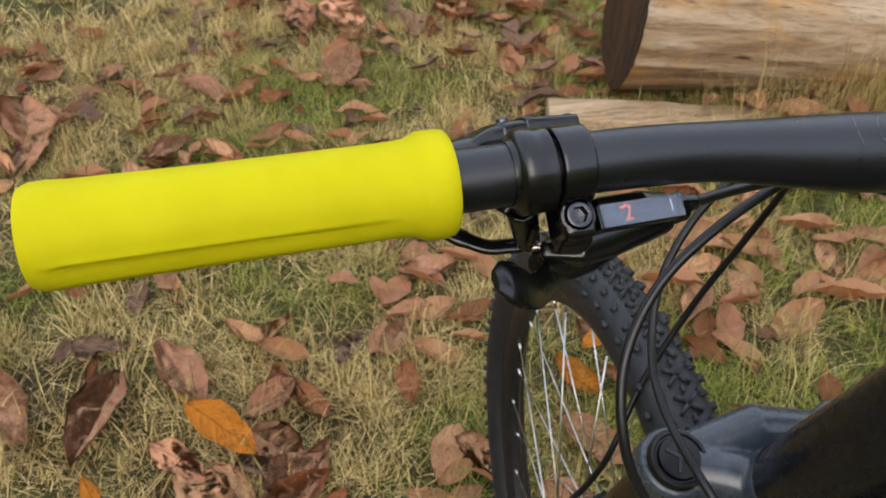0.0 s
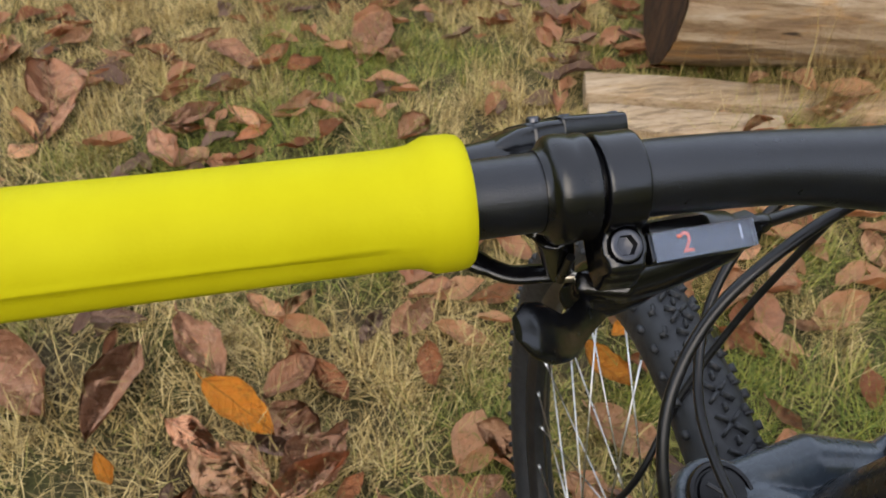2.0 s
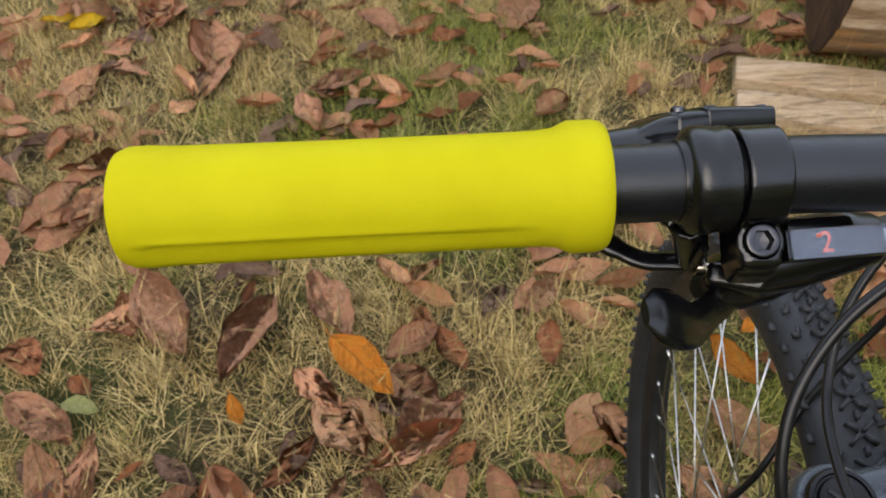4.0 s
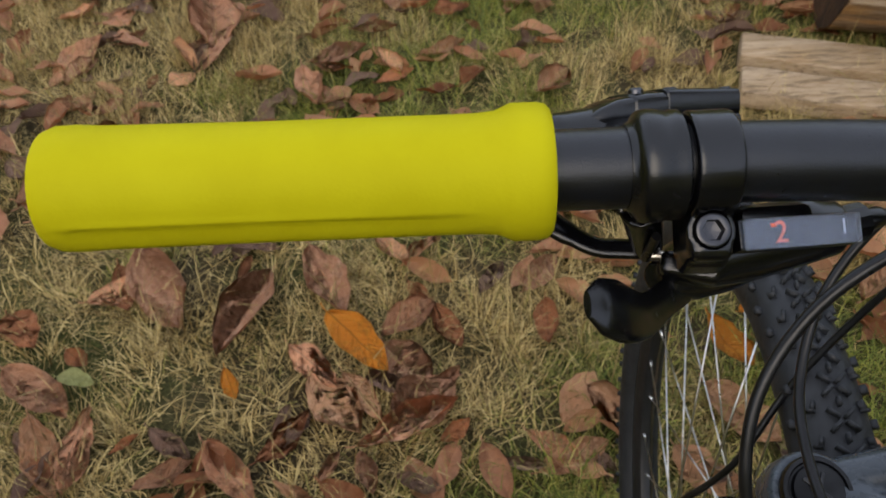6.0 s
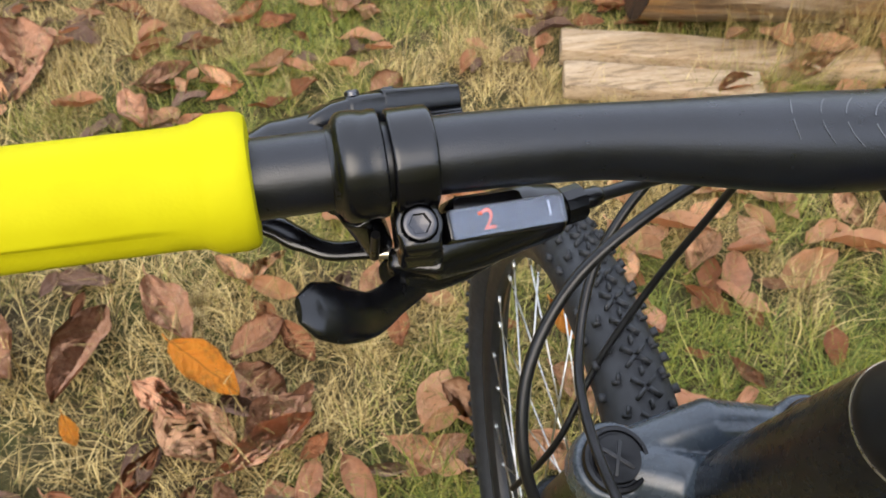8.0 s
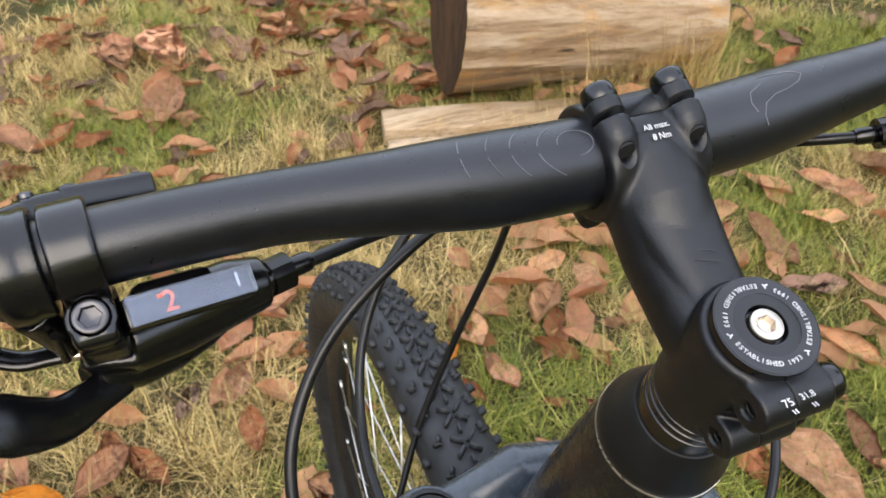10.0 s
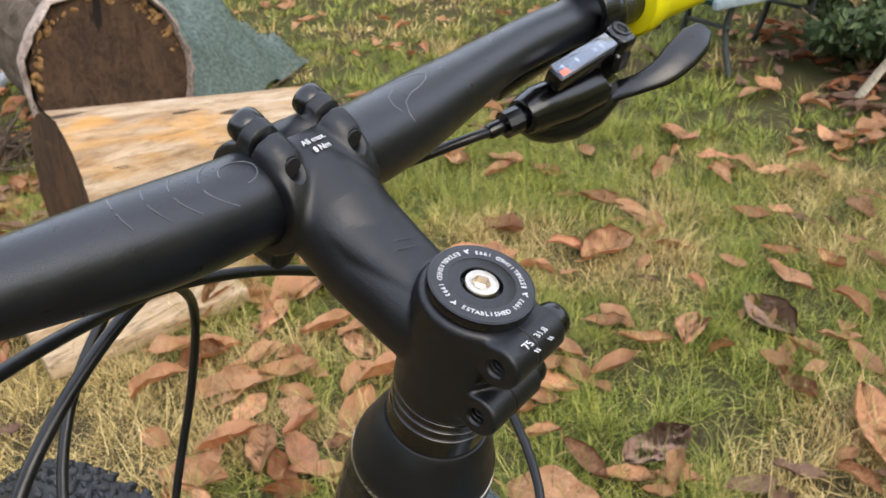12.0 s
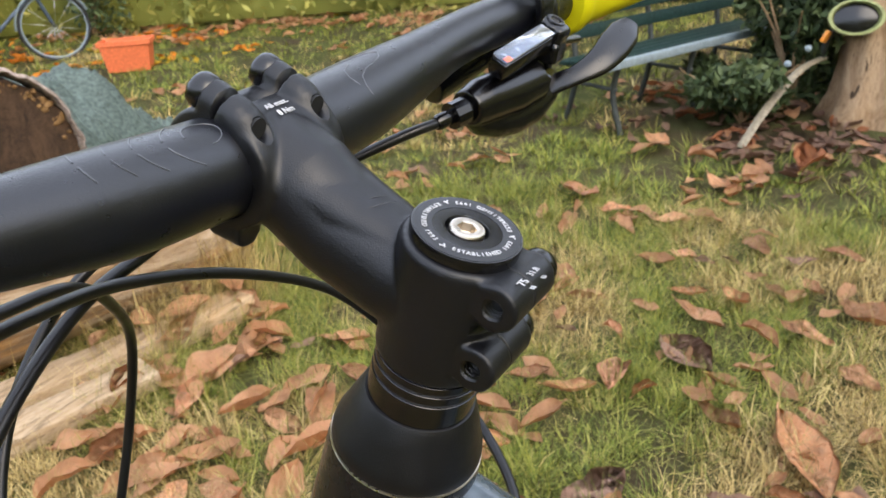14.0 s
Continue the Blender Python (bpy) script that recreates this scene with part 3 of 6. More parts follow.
for s in (-1, 1):
    lm = STEER @ Matrix.Translation((s * LEG_X, LEG_V, 0))
    knob = part("fork_cap", lathe([(0.0190, CROWN_U - 0.004), (0.0190, CROWN_U + 0.006), (0.0182, CROWN_U + 0.0078), (0.0160, CROWN_U + 0.0080), (0.0152, CROWN_U + 0.0066), (0.0140, CROWN_U + 0.0066), (0.0132, CROWN_U + 0.0092), (0.0001, CROWN_U + 0.0098)], lm, 48), plastic_black, bike, "round black fork top cap")
    for k in range(2):
        part("cap_mark", block((0.0022, 0.020, 0.0012), lm @ Matrix.Translation((0, 0, CROWN_U + 0.0100)) @ Matrix.Rotation(radians(-20 + 70 * k), 4, "Z"), 0.0004), cap_grey, knob)
    part("stanchion", lathe([(0.0160, CROWN_U - 0.16), (0.0160, CROWN_U - 0.02)], lm, 36), dark_steel, bike, "dark fork stanchion")
    part("fork_lower", lathe([(0.012, -0.655), (0.017, -0.65), (0.0195, -0.60), (0.0205, CROWN_U - 0.16), (0.0215, CROWN_U - 0.150), (0.0190, CROWN_U - 0.147)], lm, 36), frame_black, bike, "gloss black fork lower leg")

# -- front wheel
HUB_Y, HUB_Z, WHEEL_R = 0.2754, 0.370, 0.370
HUB = Matrix.Translation((0, HUB_Y, HUB_Z)) @ Matrix.Rotation(radians(90), 4, "Y")


rim_sec = [(0.3170, -0.0115), (0.3165, -0.0130), (0.3110, -0.0138), (0.3020, -0.0120), (0.2935, -0.0060), (0.2925, 0), (0.2935, 0.0060), (0.3020, 0.0120), (0.3110, 0.0138), (0.3165, 0.0130), (0.3170, 0.0115)]
wheel = part("front_wheel", lathe(rim_sec, HUB, 160, caps=False), rim_black, bike, "front wheel with a black rim, bright spokes and knobbly tyre")


def wheel_part(name, bm, mat, label=""):
    return part(name, bm, mat, wheel, label)


TW = 0.0275                                    # half the tyre's width
RC = WHEEL_R - 0.004 - 0.026                   # radius of the middle of its section
sec = [(RC + 0.026 * math.sin(a) * (1.0 if math.sin(a) > 0 else 1.15), TW * math.cos(a)) for a in (radians(-62 + k * 304 / 27) for k in range(28))]
wheel_part("tyre", lathe(sec, HUB, 160, caps=False), tyre_rubber, "black knobbly mountain bike tyre")
wheel_part("hub", lathe([(0.006, -0.052), (0.0085, -0.050), (0.0085, -0.036), (0.029, -0.034), (0.029, -0.031), (0.016, -0.027), (0.013, 0), (0.016, 0.027), (0.029, 0.031), (0.029, 0.034), (0.0085, 0.036), (0.0085, 0.050), (0.006, 0.052)], HUB, 40), clamp_black, "black wheel hub")

# tread: rows of paired centre blocks, transition blocks and side knobs
tread = bmesh.new()
UNITS = 92
for i in range(UNITS):
    a = 2 * math.pi * i / UNITS
    odd = i % 2
    spots = [(sx * 0.0050, sy * 0.0046, 0.0096, 0.0025, sx * sy * 40) for sx in (-1, 1) for sy in (-1, 1)]
    spots += [(0.0, 0.0125, 0.0020, 0.0062, 0)]
    spots += [(sx * 0.0150, 0.0115, 0.0024, 0.0064, sx * 18) for sx in (-1, 1)]
    spots += [(sx * 0.0170, 0.0084, 0.0058, 0.0024, sx * 12) for sx in (-1, 1)]
    spots += [(sx * (0.0242 + 0.0014 * odd), 0.0030, 0.0046, 0.0058, 0) for sx in (-1, 1)]
    for x, along, w, l, tw in spots:
        ang = math.asin(max(-0.97, min(0.97, x / 0.0275)))
        r = RC + 0.026 * math.cos(ang)
        m = Matrix.Translation((0, HUB_Y, HUB_Z)) @ Matrix.Rotation(a - along / WHEEL_R, 4, "X") @ Matrix.Translation((x, 0, r)) @ Matrix.Rotation(ang * 0.85, 4, "Y") @ Matrix.Rotation(radians(tw), 4, "Z")
        block((w, l, 0.0090), m, 0.0, tread)
tagged(wheel_part("tread_knob", tread, tyre_rubber), kind="stuff")
SPOKES = 32
for i in range(SPOKES):
    side = -1 if i % 2 else 1
    a0 = 2 * math.pi * i / SPOKES
    lean = radians(52) * (1 if (i // 2) % 2 else -1)
    p0 = Vector((side * 0.0325, HUB_Y + 0.026 * math.cos(a0 + lean), HUB_Z + 0.026 * math.sin(a0 + lean)))
    p1 = Vector((side * 0.002, HUB_Y + 0.295 * math.cos(a0), HUB_Z + 0.295 * math.sin(a0)))
    d = (p0 - p1).normalized()
    wheel_part("spoke", join(rod(p0, p1, 0.0010, 8), rod(p1 - d * 0.003, p1 + d * 0.011, 0.0021, 8)), spoke_steel)


# -- brake levers and shifters; built on the left, mirrored to the right with a slight tip


def controls(side):
    axis = Vector((0, 0.0735, 1.0478))
    tip = Matrix.Translation(axis) @ Matrix.Rotation(radians(-11), 4, "X") @ Matrix.Translation(-axis)
    FLIP = Matrix.Translation((0.002, -0.004, 0.004)) @ Matrix.Diagonal((-1, 1, 1, 1)) @ tip
    plain = Matrix.Diagonal((-1, 1, 1, 1))

    def put(name, bm, mat, parent, label="", sharp=40):
        if side > 0:
            bm.transform(plain if name in ("thumb_paddle", "brake_lever", "brake_collar", "collar_seam") else FLIP)
        return part(name, bm, mat, parent, label, True, sharp)

    def melt(name, solids, mat, parent, voxel, soften=5, cut=None, label=""):
        if side > 0:
            for b in solids:
                b.transform(FLIP)
            if cut:
                cut.transform(FLIP)
        return cast(name, solids, mat, parent, voxel, soften, cut, label)

    def ring(x0, x1, prof, segs=48):
        """Turned round the bar between two places; prof: (share of the way, radius)."""
        loops = []
        for k, r in prof:
            m = bar_frame(x0 + k * (x1 - x0))
            loops.append([m @ Vector((0, r * math.sin(a), r * math.cos(a))) for a in (2 * math.pi * i / segs for i in range(segs))])
        return rings(bmesh.new(), loops)

    # shifter clamp band with its bolt
    B = Vector((-0.1790, 0.0564, 1.0410))
    out = Vector((0.02, -0.66, 0.75)).normalized()
    bm_axis = out.to_track_quat("Z", "Y").to_matrix().to_4x4()
    band = [ring(-0.1732, -0.1855, [(0, 0.0137), (0.05, 0.0146), (0.95, 0.0146), (1, 0.0137)])]
    band.append(block((0.0125, 0.0165, 0.020), Matrix.Translation(B - out * 0.0105) @ bm_axis, 0.003))
    band.append(rod(B - out * 0.010, B - out * 0.0015, 0.0068, 28))
    band.append(block((0.013, 0.020, 0.010), Matrix.Translation((-0.1785, 0.0660, 1.0290)) @ pose(0, 0, 0, 25, 0, 0), 0.002))
    clamp = melt("shifter_clamp", band, clamp_black, bike, 0.0006, 4, join(ring(-0.168, -0.189, [(0, 0.0112), (1, 0.0112)]), rod(B - out * 0.0045, B + out * 0.01, 0.0053, 28)), "black clamp band with a socket bolt")
    put("clamp_bolt", socket_head(0.0048, 0.0050, 0.0030, 0.0034, Matrix.Translation(B - out * 0.0048) @ bm_axis), dark_steel, clamp, "black socket bolt", 25)

    # brake collar, master cylinder with lid and screws, lever blade
    collar = put("brake_collar", ring(-0.1868, -0.2018, [(0, 0.0122), (0.015, 0.0144), (0.05, 0.0150), (0.16, 0.0152), (0.28, 0.0149), (0.36, 0.0152), (0.48, 0.0155), (0.64, 0.0155), (0.75, 0.0152), (0.82, 0.0144), (0.87, 0.0132), (0.91, 0.0124), (1, 0.0118)]), rubber_black, bike, "rounded black brake lever clamp")
    body = [
        tube([(-0.2290, 0.0935, 1.0400), (-0.2180, 0.0985, 1.0390), (-0.2030, 0.1050, 1.0350), (-0.1860, 0.1120, 1.0300), (-0.1580, 0.1225, 1.0230)], [0.0040, 0.0080, 0.0098, 0.0105, 0.0105], 28),
        block((0.046, 0.016, 0.016), Matrix.Translation((-0.1790, 0.1165, 1.0305)) @ pose(0, 0, 0, -36, 15, 23), 0.003),
        tube([(-0.197, 0.075, 1.042), (-0.197, 0.096, 1.036), (-0.190, 0.110, 1.030)], [0.011, 0.010, 0.009], 24),
    ]
    body.append(tube([(-0.1950, 0.0720, 1.0350), (-0.1915, 0.0760, 1.0230), (-0.1885, 0.0785, 1.0120)], [0.0062, 0.0056, 0.0046], 20))
    melt("master_cylinder", body, plastic_black, bike, 0.0008, 5, None, "black brake master cylinder")
    lm = Matrix.Translation((-0.1790, 0.1212, 1.0375)) @ pose(0, 0, 0, -36, 15, 23) @ Matrix.Translation((0.0045, 0, 0))

    def rounded(x, y0, y1, z0, z1, p=3.2, segs=32):
        pts = []
        for k in range(segs):
            a = 2 * math.pi * k / segs
            c, s = math.cos(a), math.sin(a)
            pts.append(lm @ Vector((x, (y0 + y1) / 2 + (y1 - y0) / 2 * math.copysign(abs(c) ** (2 / p), c), (z0 + z1) / 2 + (z1 - z0) / 2 * math.copysign(abs(s) ** (2 / p), s))))
        return pts

    lid = put("reservoir_lid", rings(bmesh.new(), [rounded(*q, 6) for q in ((-0.0125, -0.0090, 0.0090, -0.0058, 0.0026), (-0.0120, -0.0096, 0.0096, -0.0062, 0.0030), (0.0170, -0.0096, 0.0096, -0.0062, 0.0030), (0.0180, -0.0088, 0.0088, -0.0058, 0.0024))]), clamp_black, bike, "black reservoir lid with three screws", 30)
    put("lid_seal", rings(bmesh.new(), [rounded(*q, 6) for q in ((-0.0120, -0.0097, 0.0097, -0.0067, -0.0061), (0.0172, -0.0097, 0.0097, -0.0067, -0.0061))]), dark_steel, lid)
    nose = [(-0.0122, -0.0094, 0.0094, -0.0075, 0.0024), (-0.0190, -0.0094, 0.0094, -0.0080, 0.0022), (-0.0240, -0.0092, 0.0092, -0.0085, 0.0016), (-0.0246, -0.0086, 0.0090, -0.0085, 0.0010), (-0.0300, -0.0084, 0.0087, -0.0088, 0.0000), (-0.0350, -0.0074, 0.0080, -0.0090, -0.0022), (-0.0395, -0.0048, 0.0064, -0.0090, -0.0052), (-0.0410, -0.0015, 0.0040, -0.0088, -0.0074)]
    put("reservoir_nose", rings(bmesh.new(), [rounded(*q, 4) for q in nose]), plastic_black, bike, "rounded end of the brake reservoir", 28)
    for k, y in ((-0.0215, -0.0050), (-0.0090, -0.0062), (0.0135, -0.0062)):
        m = lm @ Matrix.Translation((k, y, 0.0014))
        put("lid_screw", lathe([(0.0024, 0), (0.0024, 0.0012), (0.0018, 0.0019), (0.0008, 0.0019), (0.0007, 0.0010)], m, 16), dark_steel, lid)
    blade = [(-0.1860, 0.0795, 1.0105), (-0.1960, 0.0800, 1.0105), (-0.2045, 0.0808, 1.0108), (-0.2140, 0.0850, 1.0135), (-0.2240, 0.0905, 1.0165), (-0.2500, 0.0980, 1.0170), (-0.2900, 0.1010, 1.0150), (-0.3200, 0.1000, 1.0120)]
    put("brake_lever", tube(spline(blade, 30), [0.0040] * 12 + [0.0048] * 18, 16, None, 0.55), clamp_black, bike, "black brake lever blade")
    put("lever_pivot", rod((-0.1905, 0.0745, 1.0130), (-0.1845, 0.0740, 1.0132), 0.0016, 14), steel, bike, "small bright steel pin")
    put("adjuster_screw", rod((-0.1905, 0.0665, 1.0290), (-0.1908, 0.0715, 1.0150), 0.0014, 12), dark_steel, bike)

    # shifter body, barrel adjuster
    pod = [
        tube([(-0.1300, 0.0850, 1.0140), (-0.1400, 0.0830, 1.0150), (-0.1600, 0.0770, 1.0150), (-0.1750, 0.0710, 1.0160)], [0.0085, 0.0105, 0.0115, 0.0100], 28),
        tube([(-0.1350, 0.0880, 1.0080), (-0.1440, 0.0882, 1.0045), (-0.1530, 0.0868, 1.0022), (-0.1640, 0.0830, 1.0012), (-0.1760, 0.0775, 1.0030), (-0.1860, 0.0690, 1.0080)], [0.0040, 0.0075, 0.0098, 0.0110, 0.0108, 0.0060], 28, None, 0.85),
        block((0.018, 0.008, 0.010), Matrix.Translation((-0.1780, 0.0680, 1.0140)) @ pose(0, 0, 0, 35, 0, -15), 0.002),
    ]
    shifter = melt("shifter_body", pod, plastic_black, bike, 0.0008, 9, None, "black trigger shifter body")
    d = (Vector((-0.1180, 0.0895, 1.0130)) - Vector((-0.1300, 0.0850, 1.0140))).normalized()
    am = Matrix.Translation((-0.1315, 0.0846, 1.0141)) @ d.to_track_quat("Z", "Y").to_matrix().to_4x4()
    nut = lathe([(0.0050, 0.0), (0.0052, 0.003)], am, 20)
    for h0, h1, r in ((0.0030, 0.0110, 0.0064),):
        rings(nut, [[am @ Vector((r * math.cos(a), r * math.sin(a), h)) for a in (2 * math.pi * k / 12 for k in range(12))] for h in (h0, h1)])
    put("barrel_adjuster", nut, plastic_black, bike, "ribbed black barrel adjuster", 20)
    put("cable_ferrule", lathe([(0.0030, 0.010), (0.0036, 0.012), (0.0036, 0.0185), (0.0030, 0.020)], am, 20), plastic_black, bike)

    # gear display: housing, face, prints, clear lens
    tl, tr = Vector((-0.1710, 0.0603, 1.0410)), Vector((-0.1358, 0.0696, 1.0352))
    bl, br = Vector((-0.1701, 0.0548, 1.0345)), Vector((-0.1335, 0.0622, 1.0298))
    mid = (tl + tr + bl + br) / 4
    ex = ((tr - tl) + (br - bl)).normalized()
    ey = ((tl - bl) + (tr - br)).normalized()
    ez = ex.cross(ey).normalized()
    ey = ez.cross(ex)
    dm = Matrix((ex, ey, ez)).transposed().to_4x4()
    dm.translation = mid
    W, H = 0.0375, 0.0092
    hous = put("gear_display", block((W, H, 0.0085), dm @ Matrix.Translation((0, 0, -0.0052)), 0.0014), plastic_black, bike, "gear indicator with a clear window and an orange number")
    put("display_neck", block((0.024, 0.010, 0.014), dm @ Matrix.Translation((-0.002, 0.004, -0.013)), 0.003), plastic_black, hous)
    put("display_face", block((W - 0.0030, H - 0.0020, 0.0006), dm @ Matrix.Translation((0, 0, -0.0008))), display_grey, hous)
    put("display_window", block((W - 0.0012, H - 0.0008, 0.0016), dm @ Matrix.Translation((0, 0, 0.0006)), 0.0005), lens_clear, hous).visible_shadow = False
    if side < 0:
        fm = dm
        lettering("gear_number", "2", 0.0084, fm @ pose(-0.0064, 0, -0.0003), print_orange, hous)
        put("number_mark", block((0.0012, 0.0010, 0.0003), fm @ pose(-0.0088, 0.0022, -0.0003)), print_orange, hous)
        lettering("gear_number", "1", 0.0060, fm @ pose(0.0135, 0.0004, -0.0003), print_white, hous)
    else:
        fm = FLIP @ dm @ Matrix.Diagonal((-1, 1, 1, 1))
        lettering("gear_number", "1", 0.0040, fm @ pose(0.0135, 0.0005, -0.0003), print_white, hous)
        lettering("gear_number", "3", 0.0034, fm @ pose(0.0085, 0.0005, -0.0003), print_white, hous)
        lettering("gear_number", "8", 0.0034, fm @ pose(-0.0035, 0.0005, -0.0003), print_white, hous)
        lettering("gear_number", "9", 0.0034, fm @ pose(-0.0125, 0.0010, -0.0003), print_white, hous)
        put("needle", block((0.0048, 0.0034, 0.0004), dm @ pose(0.0140, -0.0018, -0.0003)), print_orange, hous)

    # thumb paddle
    if side < 0:
        pts = [(-0.1780, 0.0700, 1.0040), (-0.1860, 0.0610, 1.0075), (-0.1930, 0.0520, 1.0120), (-0.1985, 0.0462, 1.0185), (-0.2040, 0.0425, 1.0245), (-0.2095, 0.0398, 1.0295), (-0.2135, 0.0382, 1.0322)]
        wid = [0.0056, 0.0056, 0.0064, 0.0078, 0.0090, 0.0080, 0.0038]
    else:
        pts = [(-0.1740, 0.0690, 1.0080), (-0.1830, 0.0560, 1.0160), (-0.1905, 0.0450, 1.0205), (-0.2000, 0.0375, 1.0250), (-0.2120, 0.0345, 1.0305), (-0.2230, 0.0330, 1.0352), (-0.2310, 0.0322, 1.0388)]
        wid = [0.0058, 0.0050, 0.0050, 0.0070, 0.0087, 0.0082, 0.0044]
    path = spline(pts, 26)
    ws = [float(np.interp(i / 25 * 6, range(7), wid)) for i in range(26)]
    put("thumb_paddle", tube(path, ws, 28, None, 0.36, (0.1, -0.75, 0.66)), rubber_black, bike, "curved black thumb paddle")


controls(-1)
controls(1)


# -- cables and hoses
def cable(name, pts, r, label, n=70):
    return part(name, tube(spline(pts, n), r, 14), hose_black, bike, label)


cable("shift_cable", [(0.1170, 0.0797, 1.0139), (0.100, 0.0875, 1.0120), (0.065, 0.118, 1.000), (0.028, 0.163, 0.989), (-0.003, 0.1791, 0.9764), (-0.0344, 0.1769, 0.958), (-0.0604, 0.1694, 0.9326), (-0.0807, 0.1522, 0.9048), (-0.0923, 0.1231, 0.8797), (-0.0959, 0.0887, 0.8703), (-0.0907, 0.0466, 0.8629), (-0.070, 0.000, 0.835), (-0.030, -0.045, 0.80)], 0.0024, "glossy black shift cable housing")
cable("brake_hose", [(0.150, 0.120, 1.028), (0.080, 0.138, 1.008), (0.035, 0.137, 1.000), (-0.0073, 0.1319, 0.9952), (-0.0442, 0.1263, 0.9897), (-0.0843, 0.1155, 0.9726), (-0.113, 0.104, 0.9506), (-0.1316, 0.0849, 0.9237), (-0.1349, 0.062, 0.8929), (-0.123, 0.046, 0.8625), (-0.095, 0.020, 0.825), (-0.045, -0.040, 0.780)], 0.0026, "glossy black rear brake hose")
cable("brake_hose", [(-0.158, 0.122, 1.016), (-0.110, 0.138, 1.000), (-0.060, 0.157, 0.987), (-0.0200, 0.1680, 0.978), (0.0100, 0.1900, 0.9510), (0.0342, 0.2194, 0.9107), (0.0331, 0.2404, 0.8507), (0.0108, 0.2454, 0.7872), (-0.0229, 0.2324, 0.7232), (-0.0547, 0.2071, 0.6626), (-0.0800, 0.2150, 0.590)], 0.0026, "black front brake hose")
cable("shift_cable", [(-0.1215, 0.0890, 1.0128), (-0.0745, 0.1078, 1.0044), (-0.0261, 0.124, 0.9917), (0.0288, 0.126, 0.9703), (0.0797, 0.1191, 0.9379), (0.105, 0.095, 0.895), (0.1080, 0.0700, 0.8700), (0.0987, 0.0512, 0.8595), (0.0873, 0.036, 0.8500), (0.0747, 0.0237, 0.8400), (0.045, -0.010, 0.815), (0.022, -0.045, 0.79)], 0.0024, "glossy black shift cable housing with white print")


for a, b in (((-0.0590, 0.1139, 1.0009), (-0.0540, 0.1156, 0.9996)), ((-0.0340, 0.1222, 0.9942), (-0.0312, 0.1230, 0.9933)), ((-0.0270, 0.1239, 0.9920), (-0.0180, 0.1252, 0.9890))):
    a, b = Vector(a), Vector(b)
    lift = Vector((-0.2, -0.72, 0.67)) * 0.00205
    part("print_bar", rod(a + lift, b + lift, 0.0005, 8), print_white, bike)


# -- worn wave marks on the bar beside the stem, printed on its skin
def mark(points, r=0.00021):
    """points: (place along the bar, degrees round it; 0 faces the rider, 90 up)."""
    path = []
    for x, a in points:
        m = bar_frame(x)
        rr = bar_r(x) + 0.00005
        path.append(m @ Vector((0, rr * math.sin(radians(a)), rr * math.cos(radians(a)))))
    part("bar_mark", tube(path, r, 6), mark_grey, bike)


mark([(-0.0285 - 0.0066 * math.cos(2 * math.pi * i / 32), 62 + 17 * math.sin(2 * math.pi * i / 32)) for i in range(25)])
for x, bow, a0, a1 in ((0.0425, 0.0080, 92, 26), (0.0520, 0.0052, 92, 32), (0.0600, 0.0036, 92, 36), (0.0690, 0.0016, 92, 40)):
    whole = [(-(x - bow * abs(2 * i / 20 - 1) ** 2), a0 + (a1 - a0) * i / 20) for i in range(21)]
    mark(whole[:9])
    mark(whole[11:])
mark([(0.0460, 24), (0.0455, 38), (0.0475, 52), (0.0530, 60), (0.0590, 62), (0.0650, 68), (0.0680, 78), (0.0650, 88), (0.0580, 93), (0.0510, 95)])
mark([(0.0430, 44), (0.0420, 58), (0.0440, 72), (0.0500, 80)])
for k, v in enumerate((0.030, 0.034, 0.040, 0.046)):
    a = radians(62)
    pts = [st(-0.0173 * math.cos(a + 0.16 * i), v - 0.0012 * i, -0.0205 + 0.0173 * math.sin(a + 0.16 * i)) for i in range(5)]
    part("stem_mark", tube(pts, 0.00012, 6), cap_grey, stem)


# ---------------------------------------------------------------- ground and grass
def patch(x, y):
    """How green the lawn is at a place, 0 to 1."""
    n = noise.noise((x * 1.3 + 5.1, y * 1.3, 0.3)) * 1.25 + noise.noise((x * 4.1, y * 4.1, 7.7)) * 1.0
    return min(1, max(0, 0.33 + min(0.46, 0.46 * (x - 0.1)) + n))


def lump(x, y):
    return 0.012 * noise.noise((x * 2.3, y * 2.3, 1.5)) + 0.006 * noise.noise((x * 7, y * 7, 4.2)) - 0.012


def ground_sheet():
    bm = bmesh.new()
    xs = [-400, -60, -12, -5] + [-3 + 0.08 * k for k in range(114)] + [8, 14, 60, 400]
    ys = [-400, -60, -12, -4] + [-2 + 0.08 * k for k in range(114)] + [9, 14, 60, 400]
    grid = [[bm.verts.new((x, y, lump(x, y))) for x in xs] for y in ys]
    for r0, r1 in zip(grid, grid[1:]):
        for i in range(len(xs) - 1):
            bm.faces.new((r0[i], r0[i + 1], r1[i + 1], r1[i]))
    return single("ground", bm, soil, "mossy lawn soil under long grass and dead leaves", "ground", kind="structure")


ground_sheet()
rng = np.random.default_rng(7)


